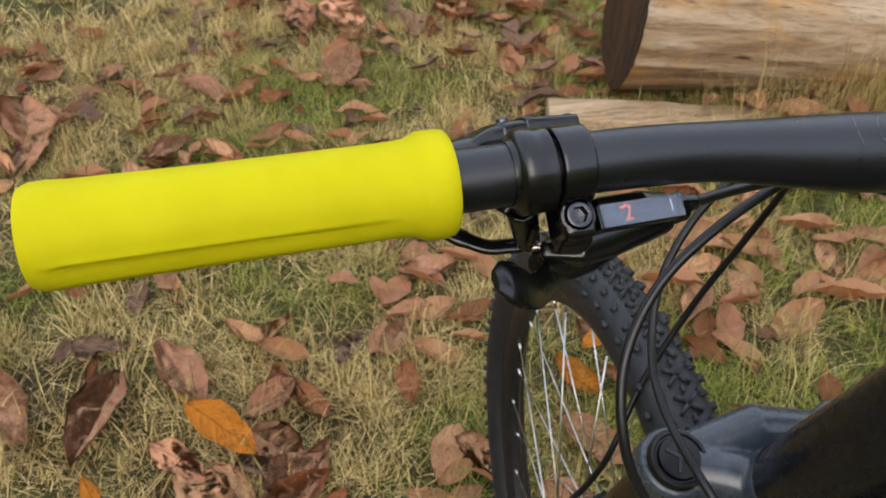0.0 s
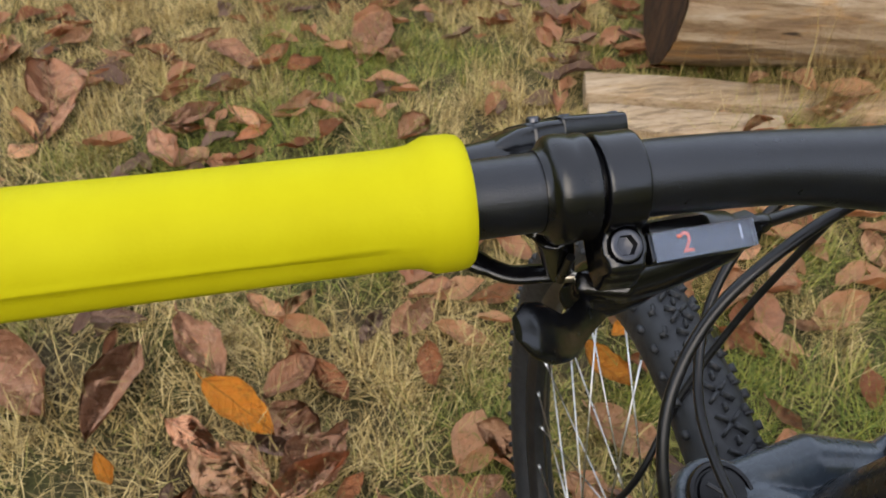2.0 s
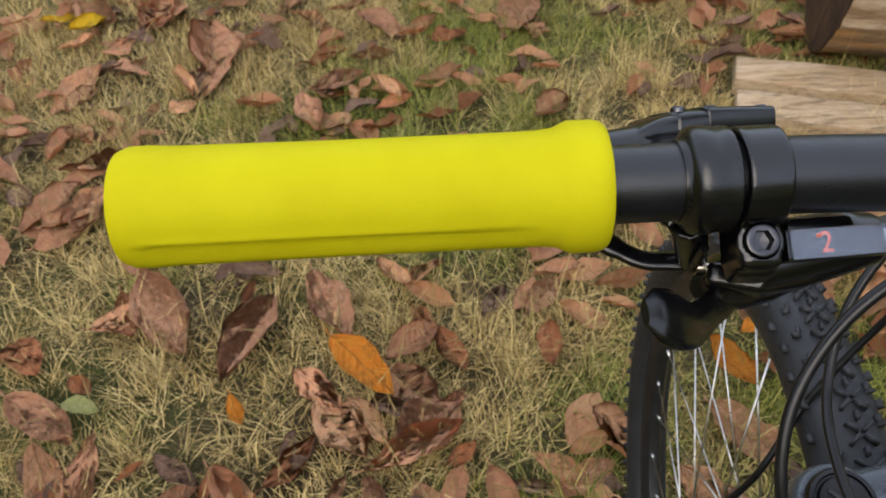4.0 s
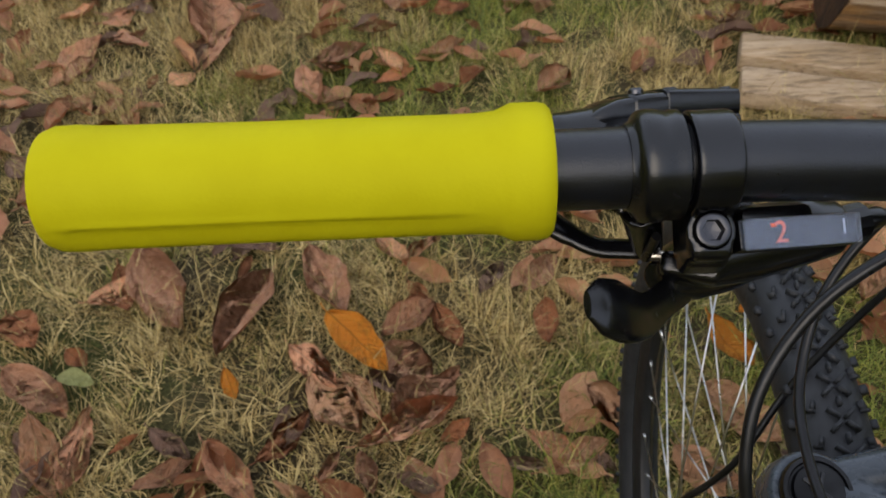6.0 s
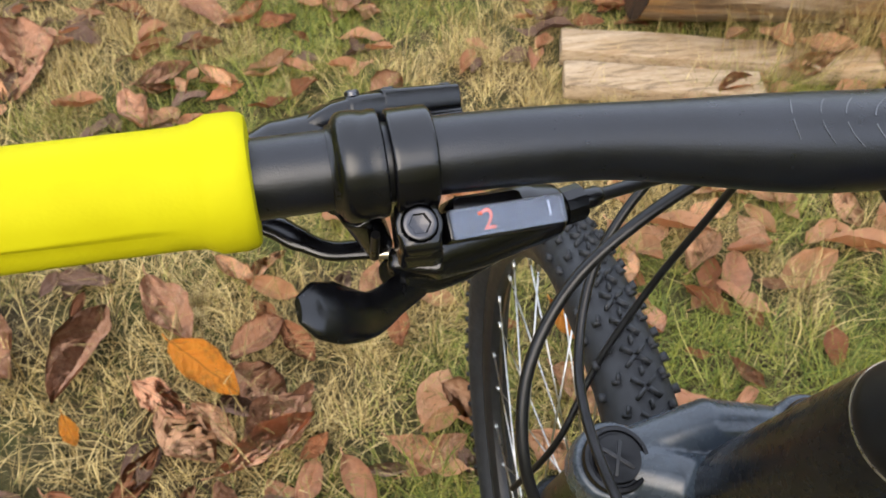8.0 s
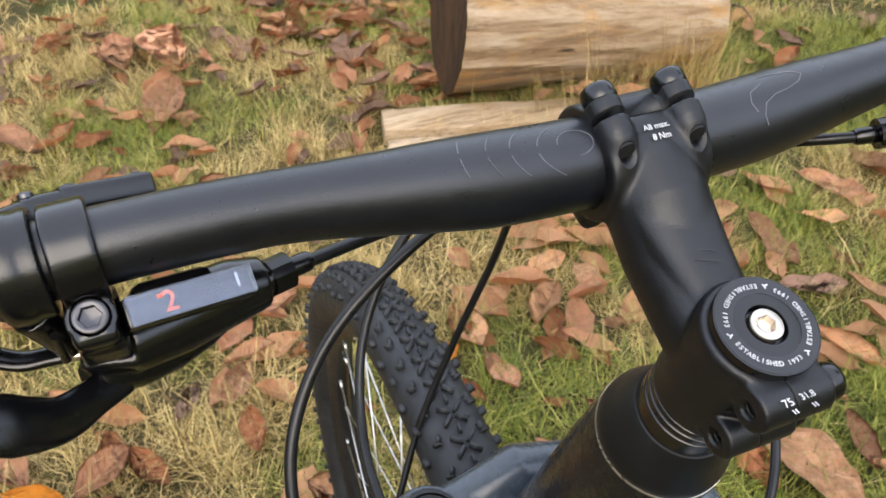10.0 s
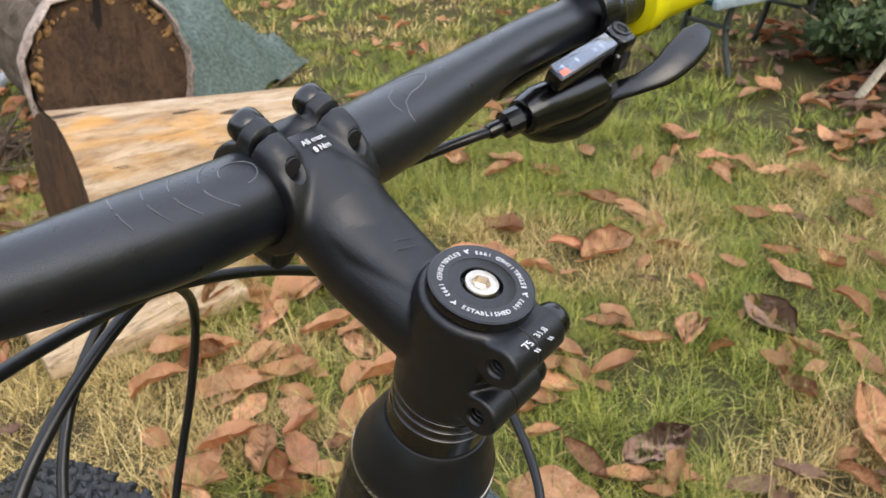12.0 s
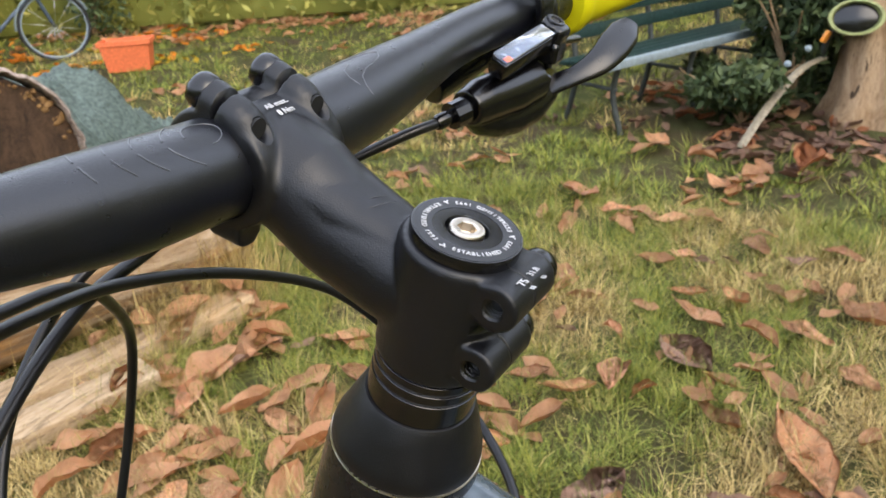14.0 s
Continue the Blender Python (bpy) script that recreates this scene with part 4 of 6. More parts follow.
def grass(name, n, area, size, mats, label, keep=None, width=0.0011, flop=1.0, spread=0.013, tuft_of=26):
    """A field of bent blades in tufts that fan out from their middles, joined into one mesh with a few kinds of blade."""
    x0, x1, y0, y1 = area
    clumps = max(1, int(n / tuft_of))
    home = rng.integers(0, clumps, n)
    hx, hy, hturn, hlen = rng.uniform(x0, x1, clumps), rng.uniform(y0, y1, clumps), rng.uniform(0, 2 * math.pi, clumps), rng.uniform(0.55, 1.5, clumps)
    ox, oy = rng.normal(0, spread, n), rng.normal(0, spread, n)
    x, y = hx[home] + ox, hy[home] + oy
    way, tall = np.arctan2(oy + 0.008 * np.sin(hturn[home]), ox + 0.008 * np.cos(hturn[home])), hlen[home]
    green = np.array([patch(a, b) for a, b in zip(x, y)])
    base = np.array([lump(a, b) for a, b in zip(x, y)])
    tuft = np.array([noise.noise((a * 7, b * 7, 2.2)) for a, b in zip(x, y)])
    if keep is not None:
        bare = np.array([noise.noise((a * 11, b * 11, 6.4)) for a, b in zip(x, y)])
        ok = keep(x, y) & (rng.uniform(0, 1, n) < np.clip(0.85 + 1.2 * bare, 0.25, 1.0))
        x, y, green, base, tuft, way, tall, home = x[ok], y[ok], green[ok], base[ok], tuft[ok], way[ok], tall[ok], home[ok]
        n = len(x)
    turn = way + rng.normal(0, 0.6, n)
    lean = np.clip(rng.normal(1.0, 0.38, n) * flop, 0.1, 1.45)
    length = size * np.clip(rng.normal(1.0, 0.40, n), 0.3, 2.2) * tall * (1 + 0.6 * tuft)
    w = width * rng.uniform(0.6, 1.5, n)
    rows = []
    cx, cy, cz = x.copy(), y.copy(), base - 0.004
    side = turn + math.pi / 2 + rng.normal(0, 0.6, n)
    bend = rng.normal(0.18, 0.22, n)
    for step, wk, k in ((0.0, 1.0, 0.0), (0.5, 0.85, -0.5), (0.5, 0.0, 0.6)):
        ang = np.clip(lean + bend * k, 0.05, 1.62)
        cx = cx + np.cos(turn) * np.sin(ang) * length * step
        cy = cy + np.sin(turn) * np.sin(ang) * length * step
        cz = np.maximum(cz + np.cos(ang) * length * step, base - 0.003 + 0.012 * (k > 0))
        if step:
            turn = turn + rng.normal(0, 0.2, n)
        if wk:
            rows.append(np.stack([cx - np.cos(side) * w * wk, cy - np.sin(side) * w * wk, cz], 1))
            rows.append(np.stack([cx + np.cos(side) * w * wk, cy + np.sin(side) * w * wk, cz], 1))
        else:
            rows.append(np.stack([cx, cy, cz], 1))
    verts = np.stack(rows, 1).reshape(-1, 3)
    tri = np.array([(0, 1, 3), (0, 3, 2), (2, 3, 4)])
    faces = (np.arange(n)[:, None, None] * 5 + tri[None]).reshape(-1, 3)
    mesh = bpy.data.meshes.new(name)
    mesh.vertices.add(len(verts))
    mesh.vertices.foreach_set("co", verts.astype(np.float32).ravel())
    mesh.loops.add(faces.size)
    mesh.loops.foreach_set("vertex_index", faces.astype(np.int32).ravel())
    mesh.polygons.add(len(faces))
    mesh.polygons.foreach_set("loop_start", (np.arange(len(faces)) * 3).astype(np.int32))
    for m in mats:
        mesh.materials.append(m)
    pick = 0.55 * rng.uniform(0, 1, n) + 0.45 * ((home * 0.6180339) % 1.0)
    kind = np.where(pick < green - 0.12, 0, np.where(pick < green + 0.16, 1, 2))
    mesh.polygons.foreach_set("material_index", np.repeat(kind, 3).astype(np.int32))
    mesh.update(calc_edges=True)
    return tagged(new(name, mesh), label, "grass", kind="stuff")


BLADES = [grass_green, grass_mid, grass_straw]
near = lambda x, y: (y > -0.5 + 0.0 * x) & (np.hypot(x - 0.2, y - 0.6) < 2.4)
grass("lawn_grass", 470000, (-2.2, 2.6, -0.5, 3.02), 0.050, BLADES, "long tangled lawn grass, green and dry straw", near, 0.00085, 0.92, 0.016, 34)
grass("dry_straw", 58000, (-2.2, 2.6, -0.5, 3.02), 0.085, [grass_mid, grass_straw, grass_straw], "long dry straws lying over the lawn", near, 0.0007, 1.30, 0.05, 14)
bed = lambda x, y: np.hypot((x - 3.80) / 0.62, (y - 0.42) / 0.75) < 1
middle = lambda x, y: (np.hypot(x - 0.2, y - 0.6) >= 2.3) & (np.hypot(x - 0.2, y - 0.6) < 3.7) & (y > -0.9) & ~bed(x, y)
grass("mid_lawn_grass", 175000, (-2.6, 3.9, -0.9, 4.3), 0.050, BLADES, "lawn grass round the logs, green and straw", middle, 0.0016, 0.95, 0.02, 34)
far = lambda x, y: (np.hypot(x - 0.2, y - 0.6) >= 3.6) & ~bed(x, y)
grass("far_lawn_grass", 150000, (0.0, 7.6, -1.2, 8.8), 0.050, BLADES, "lawn grass further off, green and straw", far, 0.0026, 0.95, 0.04, 24)
rest = lambda x, y: ~near(x, y) & ~(middle(x, y) & (x > -2.6)) & ~(far(x, y) & (x > 0) & (y > -1.2)) & ~bed(x, y)
grass("outer_lawn_grass", 105000, (-6.2, 7.8, -5.0, 8.8), 0.055, BLADES, "lawn grass round the edge of the garden", rest, 0.0065, 1.1, 0.08, 16)
grass("tall_dry_grass", 1300, (0.90, 1.50, 1.56, 1.70), 0.19, [grass_straw, grass_straw, grass_straw], "tall dry grass standing in front of the log", None, 0.0007, 0.38, 0.03, 40)
grass("straw_tuft", 1200, (0.42, 1.50, 1.42, 1.56), 0.10, [grass_mid, grass_straw, grass_straw], "dry straw growing over the edge of the planks", None, 0.0007, 0.8, 0.03, 30)


# ---------------------------------------------------------------- fallen leaves
def leaf_mesh(seed, curl, fold, wave, broad, nu=18, nv=12):
    """A curled dead leaf, one long from its stalk to its tip along x."""
    r = random.Random(seed)
    ph = [r.uniform(0, 6.28) for _ in range(5)]
    roll = r.uniform(-0.1, 0.75)
    twist = r.uniform(-0.3, 0.3)
    wave, fold = wave * 1.35, fold * 1.25
    rows = []
    for i in range(nu + 1):
        s = i / nu
        w = broad * max(0.0, math.sin(math.pi * s ** 0.94)) ** 0.80
        if s > 0.84:
            w = min(w, broad * (1.01 - s) * 3.9)
        row = []
        for j in range(nv + 1):
            v = j / nv * 2 - 1
            edge = 1 + 0.05 * math.sin(13 * s + ph[0] + (2 if v > 0 else 0)) + 0.04 * math.sin(27 * s + ph[1]) + 0.09 * noise.noise((s * 7, 3.0 if v > 0 else 9.0, seed * 2.3))
            y = v * w * edge
            hem = roll if v > 0 else roll * r.uniform(0.5, 0.6)
            z = fold * abs(y) + hem * w * abs(v) ** 3 + wave * w * abs(v) ** 1.5 * math.sin(7 * s + ph[3] + (1.9 if v > 0 else 0)) + 0.05 * w * math.sin(19 * s + 6 * v + ph[4])
            z += twist * y * (s - 0.5)
            z += 0.050 * noise.noise((s * 4.0, v * 2.2, seed * 3.7)) + 0.022 * noise.noise((s * 9.0, v * 5.0, seed * 5.1)) + 0.010 * abs(math.sin(math.pi * (s * 9 - abs(v) * 2.2)))
            y *= 1 - 0.35 * max(0, hem) * abs(v) ** 3
            a = curl * (s - 0.45)
            x = math.sin(a) / curl
            z += (1 - math.cos(a)) / curl
            row.append((x, y, z))
        rows.append(row)
    bm = bmesh.new()
    rings(bm, rows, closed=False, caps=False)
    bmesh.ops.solidify(bm, geom=bm.faces[:], thickness=0.006)
    mid = rows[0][nv // 2]
    tube([(mid[0] - 0.10, mid[1] + 0.02, mid[2] + 0.03), (mid[0] - 0.04, mid[1], mid[2] + 0.01), (mid[0] + 0.03, mid[1], mid[2])], [0.009, 0.009, 0.007], 6, bm)
    low = min(v.co.z for v in bm.verts)
    for v in bm.verts:
        v.co.z -= low
    mesh = bpy.data.meshes.new("fallen_leaf")
    bmesh.ops.recalc_face_normals(bm, faces=bm.faces)
    bm.to_mesh(mesh)
    bm.free()
    mesh.polygons.foreach_set("use_smooth", [True] * len(mesh.polygons))
    return mesh


LEAF_SHAPES = [(1, 0.6, 0.22, 0.16, 0.235), (2, 0.9, 0.40, 0.14, 0.215), (3, -0.6, -0.15, 0.20, 0.25), (4, 0.3, 0.55, 0.15, 0.23), (5, -0.9, 0.25, 0.18, 0.205), (6, 0.7, -0.25, 0.22, 0.225), (7, 1.2, 0.45, 0.20, 0.21), (8, -0.4, 0.15, 0.20, 0.265), (9, 0.5, 0.05, 0.25, 0.24), (12, 0.8, 0.3, 0.3, 0.22)]
leaf_rust = leaf_mat("rust_dead_leaf", (0.14, 0.05, 0.02), (0.36, 0.13, 0.05), (0.46, 0.22, 0.10))
leaf_stock = {}
lr = random.Random(11)
LEAF_WORDS = {
    "brown_dead_leaf": "curled brown dead leaf lying on the grass", "tan_dead_leaf": "dry tan dead leaf curled up on the lawn", "dark_wet_leaf": "dark damp dead leaf sunk in the grass",
    "orange_dead_leaf": "bright orange dead leaf on the grass", "yellow_leaf": "fresh yellow fallen leaf on the lawn", "pale_green_leaf": "pale green fallen leaf on the grass", "rust_dead_leaf": "rust-coloured curled dead leaf on the grass"}


def one_leaf(mat, x, y, length, angle, z=None, width=1.0):
    k = lr.choice((0, 3, 7, 8)) if length > 0.15 else lr.randrange(len(LEAF_SHAPES))
    if (k, mat.name) not in leaf_stock:
        mesh = leaf_mesh(*LEAF_SHAPES[k])
        mesh.materials.append(mat)
        leaf_stock[(k, mat.name)] = mesh
    ob = new("fallen_leaf", leaf_stock[(k, mat.name)])
    up = 0.026 + lump(x, y) if z is None else z
    tall = lr.uniform(0.8, 1.25)
    ob.matrix_basis = pose(x, y, up, lr.uniform(-14, 14), lr.uniform(-9, 9), angle) @ Matrix.Diagonal((length * 1.1, length * 1.05 * width * lr.uniform(0.95, 1.12), length * tall, 1))
    return tagged(ob, LEAF_WORDS[mat.name], "leaf", "fallen leaves")


def lay_leaves(mat, places):
    """places: (x, y, length, way the tip points, breadth)."""
    for x, y, length, angle, width in places:
        one_leaf(mat, x, y, length, angle, lump(x, y) + 0.055 if mat in (leaf_yellow, leaf_lime, leaf_orange) else None, width)


lay_leaves(leaf_brown, [(-0.835, 0.960, 0.215, -56, 1), (-0.919, 0.945, 0.112, 25, 1.1), (-0.656, 0.901, 0.220, -103, 0.8), (-0.519, 0.985, 0.199, -64, 0.8), (-0.520, 0.777, 0.132, -46, 0.8), (-0.357, 0.879, 0.111, 38, 1.2), (-0.353, 0.780, 0.123, -48, 1.3), (-0.316, 0.692, 0.139, -134, 1.2), (-0.347, 0.645, 0.169, 25, 0.7), (-0.944, 0.688, 0.057, -45, 1.2), (-0.920, 1.089, 0.094, -41, 1), (-0.106, 0.998, 0.104, 53, 1.1), (-0.067, 1.066, 0.096, 2, 0.9), (0.081, 0.934, 0.072, -78, 0.9), (-0.107, 0.619, 0.097, -32, 0.9), (-0.079, 0.596, 0.117, 23, 0.9)])
lay_leaves(leaf_brown, [(-0.287, 0.736, 0.079, 50, 0.9), (0.166, 0.562, 0.055, -61, 1), (0.494, 0.672, 0.074, -61, 1), (-1.143, 2.183, 0.215, 82, 1.2), (-1.342, 2.182, 0.154, -32, 1.1), (-1.244, 2.024, 0.091, 15, 1.2), (-1.172, 1.871, 0.147, -23, 0.7), (-1.275, 1.809, 0.100, 42, 1.5), (-1.239, 1.714, 0.115, 67, 1.3), (-1.194, 1.591, 0.094, 76, 1.2), (-1.123, 1.561, 0.081, 53, 1.1), (-0.941, 1.935, 0.240, 104, 1.3), (-0.904, 1.973, 0.154, 6, 0.6), (-0.922, 1.815, 0.169, 74, 1.4), (-0.766, 2.258, 0.107, 57, 1.4), (-0.810, 2.157, 0.108, -28, 0.7)])
lay_leaves(leaf_brown, [(-0.637, 1.651, 0.193, -71, 0.8), (-0.585, 1.803, 0.147, 28, 0.9), (-0.596, 1.741, 0.112, -19, 0.7), (-0.499, 1.934, 0.115, 10, 0.6), (-0.487, 2.119, 0.176, -39, 0.8), (-0.372, 2.057, 0.139, 40, 1.1), (-0.581, 2.231, 0.126, 11, 0.8), (-0.029, 1.642, 0.119, 50, 1.6), (-0.118, 2.098, 0.113, -61, 1.2), (-0.073, 2.138, 0.240, 66, 1), (0.895, 0.451, 0.119, -108, 0.9), (0.949, 0.286, 0.086, -66, 0.9), (1.396, 0.453, 0.156, 13, 0.9), (1.573, 0.901, 0.106, -71, 1), (1.885, 0.970, 0.161, -100, 0.8), (1.418, 1.090, 0.166, -73, 0.9)])
lay_leaves(leaf_brown, [(1.590, 0.530, 0.071, -119, 1), (1.303, 0.633, 0.098, -52, 1), (0.365, 0.829, 0.119, -87, 0.9), (-0.002, 1.194, 0.117, -3, 1.2), (0.350, 2.541, 0.199, -87, 1.2), (0.377, 2.451, 0.133, 23, 1), (2.277, 0.073, 0.112, -103, 0.9), (0.879, 1.316, 0.161, 24, 0.8), (0.797, 1.183, 0.108, -91, 0.9)])
lay_leaves(leaf_rust, [(-0.899, 0.957, 0.126, -65, 1), (-0.334, 0.942, 0.090, -58, 0.8), (-0.282, 0.870, 0.113, -64, 0.9), (-0.946, 0.794, 0.061, -36, 1.3), (-0.266, 0.639, 0.058, 38, 1.2), (-0.682, 1.004, 0.080, 83, 0.6), (-0.094, 0.881, 0.106, -91, 0.9), (-1.043, 1.680, 0.053, 81, 1.2), (-0.695, 2.143, 0.163, -39, 0.9), (-0.425, 1.691, 0.108, 38, 1), (-0.287, 2.031, 0.108, 24, 1), (-0.227, 1.674, 0.110, 62, 1), (-0.223, 1.943, 0.058, -50, 0.9), (0.683, 0.476, 0.099, -85, 1.1), (0.420, 2.549, 0.175, -87, 1), (3.047, 0.290, 0.240, -6, 1)])
lay_leaves(leaf_tan, [(-0.526, 0.976, 0.094, -62, 0.6), (-0.473, 0.695, 0.136, -50, 1.25), (-0.429, 0.714, 0.106, -50, 0.75), (-0.397, 1.071, 0.117, -51, 0.8), (-0.333, 1.067, 0.099, 49, 0.8), (-0.893, 0.659, 0.059, 79, 0.8), (0.065, 1.039, 0.122, 12, 0.7), (0.051, 0.828, 0.050, -69, 0.8), (-0.006, 0.681, 0.123, -56, 1.3), (0.013, 0.668, 0.061, -52, 1), (0.204, 0.683, 0.138, -45, 1.2), (0.118, 0.579, 0.099, -51, 1.1), (0.285, 0.946, 0.073, -81, 0.9), (0.540, 0.965, 0.119, 41, 1.1), (-0.985, 1.789, 0.144, -51, 0.6), (-0.977, 1.697, 0.074, 47, 1.8)])
lay_leaves(leaf_tan, [(-0.943, 2.264, 0.128, 61, 1), (-0.570, 1.602, 0.106, 53, 1.2), (-0.452, 1.765, 0.123, -53, 1), (-0.308, 1.803, 0.125, 19, 1), (-0.024, 2.063, 0.081, 62, 1), (-0.685, 1.907, 0.050, 33, 1), (0.762, 0.439, 0.197, -84, 1), (0.900, 0.364, 0.098, -57, 0.9), (0.898, 0.556, 0.090, -35, 0.7), (1.023, 0.632, 0.143, -64, 0.7), (1.291, 0.525, 0.118, -66, 0.8), (1.355, 0.366, 0.084, -22, 0.8), (1.204, 0.739, 0.123, -74, 0.7), (1.121, 0.966, 0.172, -93, 0.9), (1.229, 0.853, 0.086, -77, 0.8), (1.297, 0.983, 0.124, -20, 0.9)])
lay_leaves(leaf_tan, [(1.612, 0.797, 0.184, -15, 1.3), (1.860, 0.828, 0.166, -100, 0.8), (1.274, 1.160, 0.143, -78, 1), (1.581, 1.118, 0.174, -105, 0.9), (0.657, 1.318, 0.120, -14, 1.2), (0.663, 1.168, 0.094, -12, 1.2), (0.607, 1.095, 0.090, 0, 1.2), (0.672, 1.016, 0.097, -77, 1), (0.642, 0.871, 0.056, -27, 1), (0.361, 0.974, 0.132, -90, 1.3), (0.157, 1.417, 0.072, 14, 1.3), (0.745, 2.325, 0.084, -10, 0.9), (0.557, 2.028, 0.088, 11, 1), (0.672, 1.976, 0.109, -0, 1), (1.288, 0.028, 0.234, -150, 0.9), (1.609, -0.044, 0.094, -117, 1.2)])
lay_leaves(leaf_tan, [(1.744, 0.358, 0.147, -114, 0.9), (1.764, 0.094, 0.131, -109, 0.9), (2.251, 0.740, 0.125, -125, 1), (2.250, 0.312, 0.131, -138, 1), (1.131, 0.019, 0.085, -104, 1), (1.325, 0.198, 0.117, -122, 1), (1.186, -0.078, 0.063, -109, 1), (2.000, 1.403, 0.187, -108, 0.9), (1.149, 1.377, 0.111, 13, 1), (0.915, 1.061, 0.116, -98, 1), (2.740, 0.546, 0.135, -130, 1), (3.210, 0.927, 0.153, -124, 1), (2.738, 0.636, 0.088, -27, 1)])
lay_leaves(leaf_orange, [(-0.446, 0.817, 0.156, -45, 0.85), (-0.644, 0.710, 0.073, -64, 0.9), (0.208, 0.804, 0.120, -65, 1.15), (0.278, 0.891, 0.071, 29, 1.3)])
lay_leaves(leaf_dark, [(-0.385, 0.731, 0.085, -25, 1), (-0.553, 0.643, 0.083, 81, 0.7), (-0.527, 0.645, 0.073, 69, 0.7), (-0.691, 1.079, 0.121, -7, 0.6), (-0.197, 0.985, 0.083, 60, 1), (-0.022, 0.582, 0.060, -73, 1), (-0.157, 0.585, 0.069, -8, 0.8), (-0.512, 1.678, 0.091, 22, 1.1), (0.996, 0.350, 0.148, -28, 1.3), (1.093, 0.800, 0.152, -15, 0.9), (1.542, 0.638, 0.059, -95, 1.1), (1.550, 0.331, 0.174, -127, 1.2)])
lay_leaves(leaf_lime, [(-0.922, 0.729, 0.062, -8, 1.1)])
lay_leaves(leaf_yellow, [(-1.216, 2.366, 0.093, 14, 1.3), (-1.343, 2.088, 0.096, 27, 1.4)])
lay_leaves(leaf_brown, [(-0.025, 2.555, 0.241, -73, 1), (-0.158, 2.564, 0.241, -88, 1), (-0.403, 2.463, 0.103, -45, 1), (-0.533, 2.793, 0.129, -71, 1), (2.108, 0.496, 0.087, -108, 1), (2.409, 0.824, 0.102, -79, 1), (2.013, 1.246, 0.127, -103, 1), (2.508, 0.997, 0.184, -117, 1), (0.613, 3.786, 0.171, 46, 1), (0.486, 3.615, 0.156, 56, 1), (0.36, 2.65, 0.166, -77, 1), (0.502, 2.43, 0.076, -13, 1)])
lay_leaves(leaf_rust, [(1.793, 1.686, 0.129, 23, 1)])
lay_leaves(leaf_tan, [(-0.332, 2.727, 0.102, -6, 1), (1.858, 0.411, 0.098, -88, 1), (1.748, 0.496, 0.075, -95, 1), (2.376, 0.617, 0.108, -84, 1), (2.357, 0.313, 0.086, -104, 1), (1.913, -0.025, 0.172, -142, 1), (3.07, 0.922, 0.160, -37, 1), (3.21, 0.066, 0.090, -130, 1), (0.392, 3.063, 0.122, 41, 1), (0.613, 2.546, 0.100, -19, 1), (1.909, 1.54, 0.155, -112, 1), (1.868, 0.286, 0.115, -131, 1), (2.035, 0.12, 0.076, -144, 1), (1.962, 0.199, 0.079, -130, 1), (2.03, 0.269, 0.069, -109, 1)])
lay_leaves(leaf_dark, [(1.892, 1.798, 0.115, -81, 1), (2.189, 0.176, 0.091, -96, 1), (2.085, 0.426, 0.069, -109, 1), (2.113, 0.359, 0.069, -123, 1)])
lay_leaves(leaf_yellow, [(0.6, 2.883, 0.208, -76, 1), (0.336, 3.19, 0.103, -57, 1)])
lay_leaves(leaf_rust, [(-1.081, 0.866, 0.122, -45, 1.1), (-0.550, 0.616, 0.114, 54, 0.8), (-0.810, 0.615, 0.050, 40, 0.7)])
lay_leaves(leaf_brown, [(-1.002, 0.727, 0.167, -31, 1), (-0.886, 0.609, 0.144, -86, 0.8), (-0.732, 0.553, 0.094, 33, 0.9), (-0.629, 0.571, 0.127, -44, 0.9), (-0.407, 0.568, 0.086, -72, 0.9), (-0.467, 0.573, 0.059, 59, 0.8), (-0.678, 0.546, 0.070, 12, 0.8)])
lay_leaves(leaf_tan, [(-0.943, 0.599, 0.164, -59, 0.7), (-0.523, 0.534, 0.070, -24, 0.7)])
lay_leaves(leaf_dark, [(-0.735, 0.617, 0.090, -33, 1), (-0.325, 0.548, 0.071, -19, 0.9), (-0.976, 0.620, 0.069, -38, 1)])
lay_leaves(leaf_brown, [(-1.269, 1.758, 0.193, 64, 1), (-1.230, 1.526, 0.131, 83, 1), (-1.125, 1.432, 0.146, 25, 0.9), (-1.171, 1.276, 0.161, 58, 1), (-1.075, 1.268, 0.179, 87, 1), (-1.350, 2.022, 0.103, 26, 1), (-1.223, 1.983, 0.130, 57, 1), (-1.368, 2.212, 0.200, -43, 1), (-1.152, 1.870, 0.100, 51, 0.8), (-1.160, 2.184, 0.192, 82, 1), (-1.034, 1.565, 0.081, 14, 0.7)])
lay_leaves(leaf_tan, [(-1.117, 1.270, 0.166, 60, 0.9), (-1.462, 2.306, 0.113, 85, 1)])
lay_leaves(leaf_dark, [(-1.245, 1.322, 0.126, -47, 1), (-0.936, 1.775, 0.116, 82, 0.8), (-1.279, 1.549, 0.079, -29, 1)])
lay_leaves(leaf_yellow, [(-1.442, 2.131, 0.094, 9, 1.2), (-1.330, 2.086, 0.094, 31, 1.4)])


